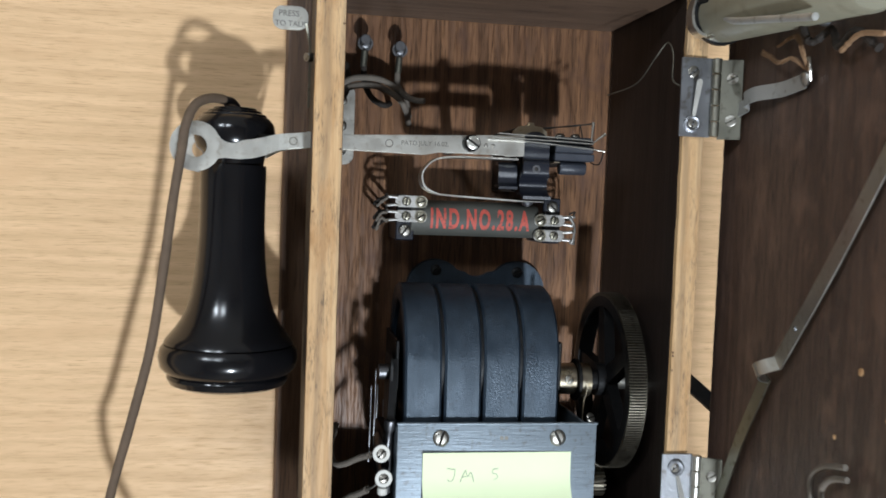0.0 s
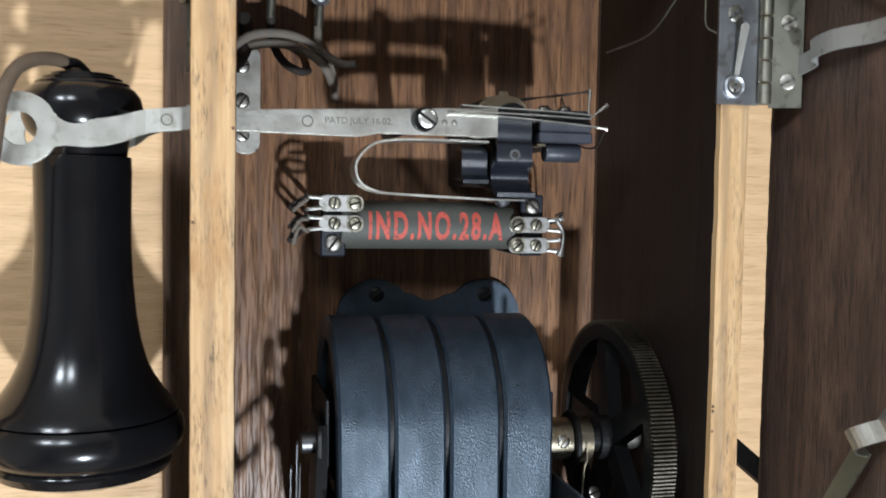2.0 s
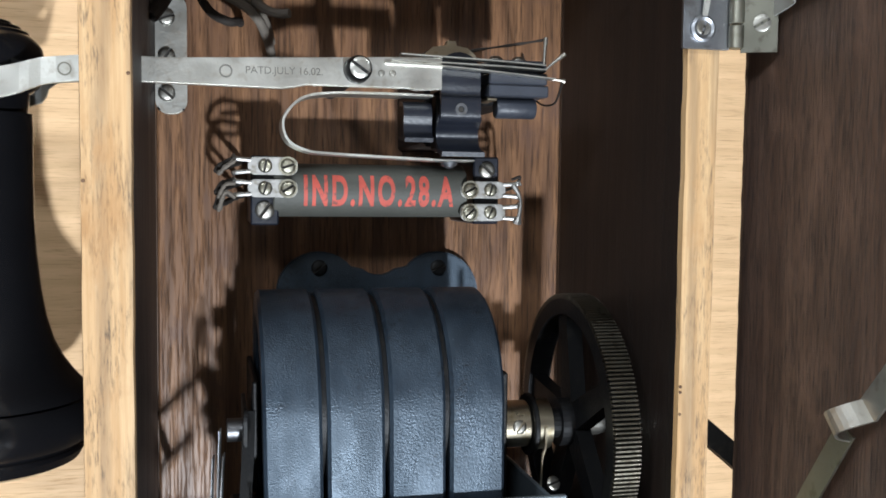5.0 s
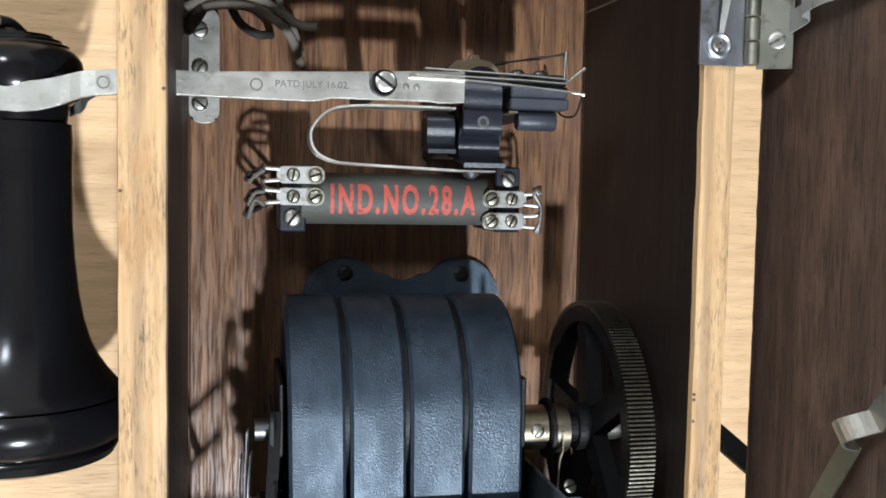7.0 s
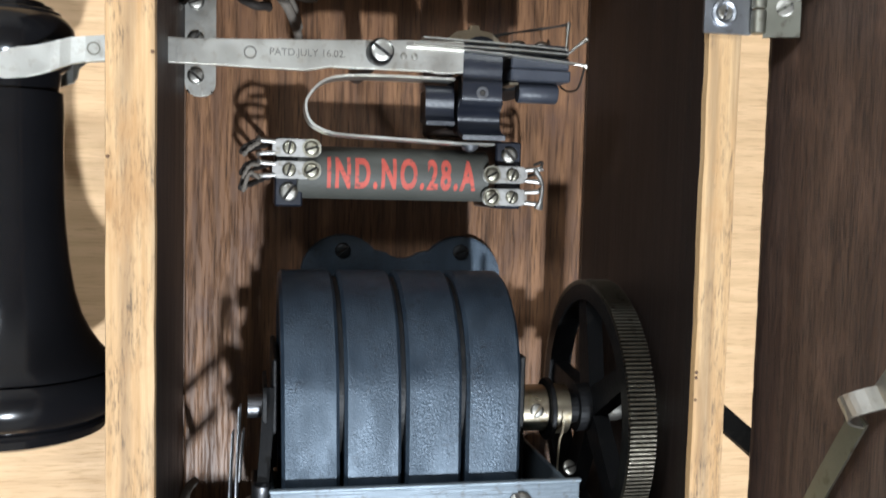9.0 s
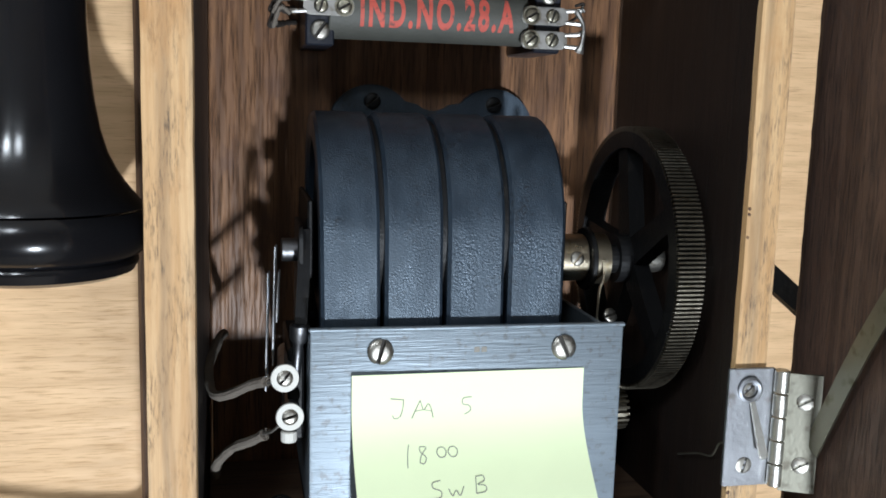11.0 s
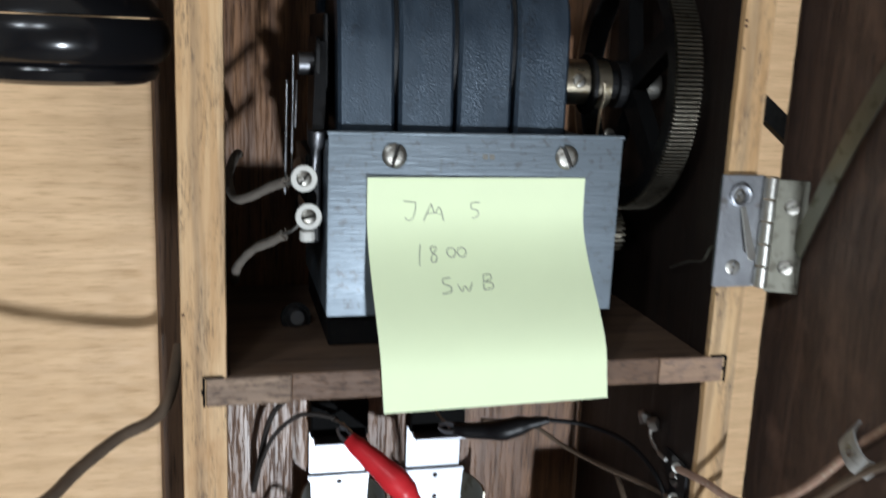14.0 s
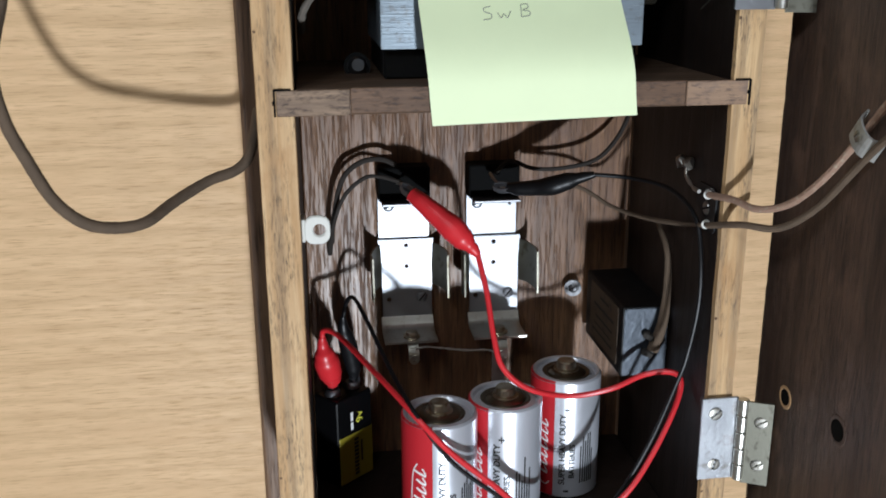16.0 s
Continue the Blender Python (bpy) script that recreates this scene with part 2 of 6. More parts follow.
M["coil_wrap"] = material("grey_green_coil_wrap", (0.070, 0.070, 0.060), 0.6, 0, 0.3, 900, 0.25)
M["red_ink"] = material("red_stencil_ink", (0.50, 0.085, 0.06), 0.65, 0, 0.2, 1500, 0.3, 0, (0.16, 0.055, 0.045))
M["paper"] = material("yellow_green_note_paper", (0.80, 0.89, 0.58), 0.75, 0, 0.05, 700, 0.03)
M["pencil"] = material("grey_pencil", (0.26, 0.28, 0.22), 0.6)
M["cloth"] = material("brown_cloth_braid", (0.115, 0.078, 0.051), 0.85, 0, 0.8, 1500, 0.35)
M["cloth_pink"] = material("faded_rose_cloth_braid", (0.34, 0.21, 0.15), 0.85, 0, 0.8, 1500, 0.3, 0, (0.42, 0.34, 0.25))
M["cloth_dark"] = material("dark_cloth_wire", (0.026, 0.020, 0.016), 0.8, 0, 0.6, 1500, 0.3)
M["cloth_grey"] = material("grey_frayed_cloth_wire", (0.15, 0.128, 0.105), 0.85, 0, 0.8, 1500, 0.3)
M["bare_wire"] = material("tinned_bare_wire", (0.6, 0.58, 0.54), 0.35, 1.0)
M["solder"] = material("bright_solder", (0.44, 0.43, 0.41), 0.40, 1.0, 0.5, 700)
M["red_vinyl"] = material("red_vinyl", (0.68, 0.026, 0.034), 0.36, 0, 0.05, 300, 0.12)
M["black_pad"] = material("matt_black_pad", (0.003, 0.003, 0.003), 0.85, 0, 0, 600, 0.25, 0, None, 0.15)
M["black_vinyl"] = material("black_vinyl", (0.006, 0.006, 0.007), 0.38, 0, 0.05, 300, 0.2, 0, None, 0.35)
M["white_fibre"] = material("white_washer", (0.62, 0.61, 0.56), 0.5, 0, 0.1, 700, 0.06)
M["silver_label"] = material("silver_battery_label", (0.70, 0.72, 0.78), 0.30, 0.55, 0.08, 250, 0.08)
M["red_label"] = material("red_battery_label", (0.58, 0.025, 0.035), 0.35, 0.1, 0.02, 300, 0.1)
M["white_ink"] = material("white_ink", (0.85, 0.84, 0.82), 0.5)
M["black_ink"] = material("black_ink", (0.02, 0.02, 0.02), 0.5)
M["gold_label"] = material("gold_battery_label", (0.36, 0.30, 0.03), 0.4, 0.2, 0.03, 300, 0.1)
M["yellow_ink"] = material("yellow_ink", (0.75, 0.72, 0.08), 0.5)
M["black_label"] = material("black_battery_label", (0.004, 0.004, 0.0045), 0.2, 0, 0.02, 300, 0.2, 0, None, 0.22)
M["brown_label"] = material("brown_paper_label", (0.085, 0.055, 0.032), 0.6, 0, 0.2, 500, 0.3, 0, (0.03, 0.02, 0.015))
M["tan_coil"] = material("tan_varnished_coil", (0.26, 0.245, 0.18), 0.5, 0, 0.2, 300, 0.25, 0, (0.19, 0.175, 0.125))
M["painted"] = material("plain_painted_plaster", (0.38, 0.37, 0.35), 0.8, 0, 0.1, 60, 0.06)
M["concrete"] = material("plain_grey_floor", (0.28, 0.27, 0.25), 0.7, 0, 0.1, 60, 0.12)


# ---- shapes ----
def part(name, bm, mat, parent=None, label="", smooth=False):
    """One mesh object, under a thing or under a part of it."""
    me = bpy.data.meshes.new(name)
    bmesh.ops.recalc_face_normals(bm, faces=bm.faces[:])
    if smooth:
        for f in bm.faces:
            f.smooth = True
        for e in bm.edges:
            if len(e.link_faces) == 2 and e.calc_face_angle(0) > 0.6:
                e.smooth = False
    bm.to_mesh(me)
    bm.free()
    me.materials.append(M[mat])
    ob = new(name, me)
    if parent:
        ob.parent = parent
        if parent.type == "EMPTY":
            ob.matrix_parent_inverse = parent.matrix_basis.inverted()
    if label:
        tagged(ob, label)
    return ob


def thing(name, base, label, category, group="", kind=""):
    ob = new(name)
    ob.empty_display_size = 0.01
    ob.matrix_basis = Matrix.Translation(base)
    return tagged(ob, label, category, group, kind)


def block(x0, x1, y0, y1, z0, z1, bevel=0.0005, bm=None, seg=1):
    own = bm is None
    one = bmesh.new()
    bmesh.ops.create_cube(one, size=1, matrix=Matrix.LocRotScale(((x0 + x1) / 2, (y0 + y1) / 2, (z0 + z1) / 2), None, (x1 - x0, y1 - y0, z1 - z0)))
    if bevel:
        bmesh.ops.bevel(one, geom=one.edges[:], offset=bevel, segments=seg, affect="EDGES", profile=0.6)
    return one if own else merge(bm, one)


def merge(bm, other):
    me = bpy.data.meshes.new("scrap")
    other.to_mesh(me)
    other.free()
    bm.from_mesh(me)
    bpy.data.meshes.remove(me)
    return bm


def turned(profile, base, axis, seg=32, bm=None, closed=False):
    """A lathe: rows of (along, radius) about the axis from base."""
    bm = bm or bmesh.new()
    q = Vector(axis).normalized().to_track_quat("Z", "Y").to_matrix()
    base, rings = Vector(base), []
    for h, r in profile:
        if r <= 1e-6:
            rings.append([bm.verts.new(base + q @ Vector((0, 0, h)))])
        else:
            rings.append([bm.verts.new(base + q @ Vector((r * math.cos(2 * math.pi * k / seg), r * math.sin(2 * math.pi * k / seg), h))) for k in range(seg)])
    if closed:
        rings.append(rings[0])
    for a, b in zip(rings, rings[1:]):
        for k in range(seg):
            j = (k + 1) % seg
            if len(a) == 1 and len(b) == 1:
                continue
            if len(a) == 1:
                bm.faces.new((a[0], b[j], b[k]))
            elif len(b) == 1:
                bm.faces.new((a[k], a[j], b[0]))
            else:
                bm.faces.new((a[k], a[j], b[j], b[k]))
    return bm


def rod(a, b, r, seg=16, bm=None, bevel=0.0003):
    a, b = Vector(a), Vector(b)
    d = (b - a).length
    bevel = min(bevel, r * 0.4, d * 0.3)
    return turned([(0, 0), (0, r - bevel), (bevel, r), (d - bevel, r), (d, r - bevel), (d, 0)], a, b - a, seg, bm)


def smooth_line(points, steps=8):
    """A soft curve through the points."""
    p = [Vector(q) for q in points]
    p = [2 * p[0] - p[1]] + p + [2 * p[-1] - p[-2]]
    out = []
    for i in range(1, len(p) - 2):
        for k in range(steps):
            t = k / steps
            out.append(0.5 * (2 * p[i] + (p[i + 1] - p[i - 1]) * t + (2 * p[i - 1] - 5 * p[i] + 4 * p[i + 1] - p[i + 2]) * t * t + (3 * p[i] - p[i - 1] - 3 * p[i + 1] + p[i + 2]) * t ** 3))
    return out + [p[-2]]


def cable(points, r, seg=10, steps=8, bm=None, radii=None, rough=0.0):
    """A round wire along a soft curve; radii, if given, at the points."""
    bm = bm or bmesh.new()
    line = smooth_line(points, steps)
    n = len(line)
    side, rings = None, []
    for i, c in enumerate(line):
        d = (line[min(i + 1, n - 1)] - line[max(i - 1, 0)]).normalized()
        if side is None:
            side = d.orthogonal()
        side = (side - d * side.dot(d)).normalized()
        up = d.cross(side)
        if radii:
            f = i / steps
            j = min(int(f), len(radii) - 2)
            s = f - j
            s = s * s * (3 - 2 * s)
            rr = radii[j] * (1 - s) + radii[j + 1] * s
        else:
            rr = r
        if rough:
            rr *= 1 + rough * noise.noise(c * 900)
        rings.append([bm.verts.new(c + rr * (math.cos(2 * math.pi * k / seg) * side + math.sin(2 * math.pi * k / seg) * up)) for k in range(seg)])
    for a, b in zip(rings, rings[1:]):
        for k in range(seg):
            bm.faces.new((a[k], a[(k + 1) % seg], b[(k + 1) % seg], b[k]))
    bm.faces.new(rings[0][::-1])
    bm.faces.new(rings[-1])
    return bm


def ribbon(points, width, thick, across, steps=8, bm=None):
    """A flat strip bent along a soft curve; across is the direction of its width."""
    bm = bm or bmesh.new()
    line = smooth_line(points, steps) if steps > 1 else [Vector(p) for p in points]
    w, rings = Vector(across).normalized() * width / 2, []
    n = len(line)
    for i, c in enumerate(line):
        d = (line[min(i + 1, n - 1)] - line[max(i - 1, 0)]).normalized()
        h = d.cross(w).normalized() * thick / 2
        rings.append([bm.verts.new(c + q) for q in (-w - h, w - h, w + h, -w + h)])
    for a, b in zip(rings, rings[1:]):
        for k in range(4):
            bm.faces.new((a[k], a[(k + 1) % 4], b[(k + 1) % 4], b[k]))
    bm.faces.new(rings[0][::-1])
    bm.faces.new(rings[-1])
    return bm


def sheet(outline, m, thick, bevel=0.0, holes=(), bm=None):
    """A plate cut to an outline of (u, v), its face at the pose m and its thickness behind it; holes are (u, v, radius)."""
    one = bmesh.new()
    loops = [[Vector((u, v, 0)) for u, v in outline]]
    for u, v, r in holes:
        loops.append([Vector((u + r * math.cos(k * math.pi / 8), v + r * math.sin(k * math.pi / 8), 0)) for k in range(16)])
    edges = []
    for lp in loops:
        vs = [one.verts.new(p) for p in lp]
        edges += [one.edges.new((vs[i], vs[(i + 1) % len(vs)])) for i in range(len(vs))]
    if holes:
        bmesh.ops.triangle_fill(one, use_beauty=True, use_dissolve=False, edges=edges)
    else:
        one.faces.new(one.verts[:])
    got = bmesh.ops.extrude_face_region(one, geom=one.faces[:])
    for v in got["geom"]:
        if isinstance(v, bmesh.types.BMVert):
            v.co.z -= thick
    bmesh.ops.recalc_face_normals(one, faces=one.faces[:])
    if bevel:
        rim = [e for e in one.edges if len(e.link_faces) == 2 and e.calc_face_angle(0) > 0.8 and abs(e.verts[0].co.z - e.verts[1].co.z) < 1e-7 and e.verts[0].co.z > -thick / 2]
        bmesh.ops.bevel(one, geom=rim, offset=bevel, segments=2, affect="EDGES")
    one.transform(m)
    if bm is None:
        return one
    return merge(bm, one)


def rounded(x0, x1, z0, z1, r, n=5):
    pts = []
    for cx, cz, a in ((x1 - r, z1 - r, 0), (x0 + r, z1 - r, 90), (x0 + r, z0 + r, 180), (x1 - r, z0 + r, 270)):
        pts += [(cx + r * math.cos(radians(a + 90 * k / n)), cz + r * math.sin(radians(a + 90 * k / n))) for k in range(n + 1)]
    return pts


def facing(y):
    """Plate coordinates to the plane at depth y that looks towards -y: u is x, v is z."""
    return Matrix(((1, 0, 0, 0), (0, 0, -1, y), (0, 1, 0, 0), (0, 0, 0, 1)))


def facing_left(x):
    """Plate coordinates to the plane at x that looks towards -x: u is -y, v is z."""
    return Matrix(((0, 0, -1, x), (-1, 0, 0, 0), (0, 1, 0, 0), (0, 0, 0, 1)))


def screw(parent, place, out, r, turn=0.0, name="screw", dome=0.35, mat="screw"):
    """A slotted screw head whose slot is really cut, on a surface that looks along out."""
    q = Vector(out).normalized().to_track_quat("Z", "Y").to_matrix().to_4x4()
    m = Matrix.Translation(place) @ q @ pose(0, 0, 0, 0, 0, turn)
    bm = bmesh.new()
    gap, h = r * 0.17, r * dome
    for s in (1, -1):
        rows = []
        for k, (f, z) in enumerate(((1.0, 0.0), (1.0, 0.35 * h), (0.85, 0.8 * h), (0.55, h))):
            rr = r * f
            a0 = math.asin(min(1, gap / rr))
            rows.append([bm.verts.new((rr * math.cos(a0 + (math.pi - 2 * a0) * i / 10), s * rr * math.sin(a0 + (math.pi - 2 * a0) * i / 10), z)) for i in range(11)])
        for a, b in zip(rows, rows[1:]):
            for i in range(10):
                bm.faces.new((a[i], a[i + 1], b[i + 1], b[i]))
            bm.faces.new((a[0], b[0], b[-1], a[-1])) if a is rows[0] else None
        bm.faces.new(rows[-1])
        for a, b in list(zip(rows, rows[1:]))[1:]:
            bm.faces.new((a[0], b[0], b[-1], a[-1]))
    top = len(bm.faces)
    turned([(0, 0.0), (-r * 0.2, r), (-r * 0.02, r * 0.97), (-r * 0.06, 0)], (0, 0, 0), (0, 0, 1), 20, bm)
    bm.faces.ensure_lookup_table()
    # The slot floor is coloured dark for the shade down in the cut.
    for f in bm.faces[top:]:
        f.material_index = 1
    bm.transform(m)
    ob = part(name, bm, mat, parent, smooth=True)
    ob.data.materials.append(M["slot"])
    return ob


def letters(text, size, m, mat, parent, name="lettering", bend=None, thick=0.00006, stretch=1.0, shear=0.0, align="LEFT", drop=0.0, bold=0.0, space=1.0):
    """Raised lettering in the built-in font, laid flat at the pose m or bent round a cylinder along local x with radius bend."""
    cu = bpy.data.curves.new(name, "FONT")
    cu.body, cu.size, cu.shear, cu.align_x, cu.extrude, cu.offset = text, size, shear, align, thick, bold
    cu.space_character = space
    ob = bpy.data.objects.new(name, cu)
    scene.collection.objects.link(ob)
    dg = bpy.context.evaluated_depsgraph_get()
    me = bpy.data.meshes.new_from_object(ob.evaluated_get(dg))
    bpy.data.objects.remove(ob)
    bm = bmesh.new()
    bm.from_mesh(me)
    bpy.data.meshes.remove(me)
    for v in bm.verts:
        v.co.x *= stretch
        v.co.y -= drop
    if bend:
        for k in range(-12, 13):
            bmesh.ops.bisect_plane(bm, geom=bm.verts[:] + bm.edges[:] + bm.faces[:], plane_co=(0, k * bend * 0.12, 0), plane_no=(0, 1, 0))
        for v in bm.verts:
            a, r = v.co.y / bend, bend + v.co.z
            v.co.y, v.co.z = r * math.sin(a), r * math.cos(a)
    bm.transform(m)
    return part(name, bm, mat, parent)


def bars(rows, m, mat, parent, name="print_bar", bend=None, thick=0.00008):
    """Plain bars (u0, u1, v0, v1) for print too small to read, on a flat pose m or round a cylinder of radius bend about local y."""
    for u0, u1, v0, v1 in rows:
        bm = bmesh.new()
        n = 6
        for k in range(n + 1):
            u = u0 + (u1 - u0) * k / n
            for v in (v0, v1):
                for t in (0, thick):
                    if bend:
                        bm.verts.new(((bend + t) * math.sin(u / bend), v, (bend + t) * math.cos(u / bend)))
                    else:
                        bm.verts.new((u, v, t))
        bm.verts.ensure_lookup_table()
        for k in range(n):
            a, b = 4 * k, 4 * k + 4
            for i, j in ((0, 1), (1, 3), (3, 2), (2, 0)):
                bm.faces.new((bm.verts[a + i], bm.verts[a + j], bm.verts[b + j], bm.verts[b + i]))
        bm.transform(m)
        part(name, bm, mat, parent)


# ---- the room ----
def structure(name, bm, mat, label, category):
    return tagged(part(name, bm, mat), label, category, kind="structure")


structure("wall_plywood", block(-1.4, 1.4, 0.126, 0.145, 0.0, 2.5, 0), "plywood", "bare pale plywood wall with horizontal grain", "wall")
structure("floor", block(-1.4, 1.4, -2.4, 0.126, -0.1, 0.0, 0), "concrete", "plain grey floor of the room", "floor")
structure("ceiling", block(-1.4, 1.4, -2.4, 0.126, 2.5, 2.6, 0), "painted", "plain pale painted ceiling", "ceiling")
structure("wall_behind", block(-1.4, 1.4, -2.5, -2.4, 0.0, 2.5, 0), "painted", "plain pale painted wall", "wall")
structure("wall_left_side", block(-1.5, -1.4, -2.5, 0.145, 0.0, 2.5, 0), "painted", "plain pale painted wall", "wall")
structure("wall_right_side", block(1.4, 1.5, -2.5, 0.145, 0.0, 2.5, 0), "painted", "plain pale painted wall", "wall")

# ---- the telephone cabinet ----
XL0, XL1, XR0, XR1 = -0.011, 0.003, 0.169, 0.1806
ZB, ZS, ZT, DEEP = 1.098, 1.300, 1.597, 0.11
cab = thing("telephone_cabinet", (0.085, 0.12, ZB - 0.014), "open oak wall telephone cabinet, dark stained inside", "cabinet")
part("back_panel", block(XL1 + 0.0005, XR0 - 0.0005, DEEP, 0.118, ZB - 0.02, ZT + 0.02, 0.0005), "oak_stained", cab, "stained oak back panel with vertical grain")
part("back_board", block(XL0 - 0.014, XR1 + 0.008, 0.1185, 0.1258, ZB - 0.05, ZT + 0.05, 0.003, None, 3), "oak_board", cab, "dark stained back board against the wall")


def side(x0, x1, inner):
    """A side board: the near-black board and the bare worn edge in front of it."""
    b = part("side_board", block(x0, x1, 0.0015, DEEP - 0.0005, ZB - 0.014, ZT + 0.016, 0.0008), "oak_side", cab, "near-black oak side board")
    bm = bmesh.new()
    n = 60
    z0, z1 = ZB - 0.014, ZT + 0.016
    rings = []
    for k in range(n + 1):
        z = z0 + (z1 - z0) * k / n
        w = [0.0003 * noise.noise(Vector((x0 * 90 + s, z * 70, s * 3.1))) for s in range(4)]
        rings.append([bm.verts.new(p) for p in ((x0 + w[0] * 0.5, 0.0025, z), (x0 + 0.0004 + w[0], 0.0 + w[1] * 0.5, z), (x1 - 0.0004 + w[2], w[3] * 0.5, z), (x1 + w[2] * 0.5, 0.0025, z))])
    for a, c in zip(rings, rings[1:]):
        for i in range(3):
            bm.faces.new((a[i], a[i + 1], c[i + 1], c[i]))
    part("bare_edge", bm, "oak_edge", b, "bare worn oak front edge")
    return b


side(XL0, XL1, 1)
side(XR0, XR1, -1)
part("top_board", block(XL1 + 0.0003, XR0 - 0.0003, 0.0, DEEP - 0.0005, ZT, ZT + 0.014, 0.0008), "oak_top", cab, "stained oak top board")
part("bottom_board", block(XL1 + 0.0003, XR0 - 0.0003, 0.0, DEEP - 0.0005, ZB - 0.014, ZB, 0.0008), "oak_side", cab, "near-black oak bottom board")
shelf = part("shelf", block(XL1 + 0.0003, XR0 - 0.0003, 0.0008, DEEP - 0.0005, ZS - 0.0048, ZS + 0.0048, 0.0006), "oak_top", cab, "stained oak shelf board let into the sides")
for x0, x1, y0, dz, mat in ((-0.0035, 0.0228, -0.0006, 0.0, "oak_shelf_grey"), (0.0231, 0.1505, 0.0001, 0.0004, "oak_shelf_dark"), (0.1508, 0.1752, -0.0003, 0.0001, "oak_shelf_edge")):
    part("shelf_edge", block(x0, x1, y0, 0.0007, ZS - 0.0047 + dz, ZS + 0.0047 + dz, 0.0003), mat, shelf, "worn shelf edge with old stain")
for x, way in ((-0.0042, 1), (0.1760, -1)):
    for x0, x1, z0, z1 in ((x - 0.00035, x + 0.00035, ZS - 0.0047, ZS + 0.0050), (x - 0.0008, x + 0.0003, ZS - 0.0006, ZS + 0.0008), (min(x, x + way * 0.006), max(x, x + way * 0.006), ZS + 0.0046, ZS + 0.0052)):
        part("joint_gap", block(x0, x1, -0.0008, 0.0004, z0, z1, 0.0001), "black_pad", shelf, "dark crack at the shelf joint")

# the door stands open at a right angle on its hinges
DX = 0.1965
door = part("door", block(DX, DX + 0.016, -0.30, 0.011, ZB - 0.02, ZT + 0.02, 0.001), "oak_dark", cab, "dark stained oak door standing open")
bm = bmesh.new()
for k in range(120):
    z = ZB - 0.02 + (ZT - ZB + 0.04) * k / 119
    a = 0.0004 * noise.noise(Vector((z * 300, 0.3, 1))) + 0.0004 * noise.noise(Vector((z * 900, 2.3, 1)))
    for p in ((DX - 0.0006, 0.0085 + a, z), (DX + 0.0004, 0.0118 + a, z), (DX + 0.016, 0.0118, z)):
        bm.verts.new(p)
bm.verts.ensure_lookup_table()
for k in range(119):
    for i in range(2):
        bm.faces.new((bm.verts[3 * k + i], bm.verts[3 * k + i + 1], bm.verts[3 * k + i + 4], bm.verts[3 * k + i + 3]))
part("ragged_edge", bm, "oak_dark", door, "ragged dark hinge edge of the door")
for y, z, r in ((-0.014, 1.1765, 0.0042), (-0.053, 1.1815, 0.0052)):
    part("hole_rim", turned([(0, r * 0.8), (0.0002, r * 0.9), (0.0002, r * 1.12), (0, r * 1.2)], (DX - 0.0001, y, z), (-1, 0, 0), 18, None, True), "raw_oak" if r < 0.005 else "oak_dark", door, "chipped rim of a drilled hole")
    # A dark disc on the surface stands for the shade inside the hole.
    part("hole_shade_disc", turned([(0, r * 0.86), (0.0001, r * 0.84), (0.0001, 0)], (DX - 0.0001, y + 0.0004, z), (-1, 0, 0), 18), "black_pad", door, "flat dark disc for the shade in a drilled hole")
for y, z, r in ((-0.1155, 1.433, 0.0019), (-0.1005, 1.404, 0.0012), (-0.133, 1.418, 0.0010)):
    part("wood_chip", turned([(0, r), (0.0003, r * 0.6), (0.0004, 0)], (DX - 0.0001, y, z), (-1, 0, 0.2), 9), "raw_oak", door, "chipped pale spot in the stain")


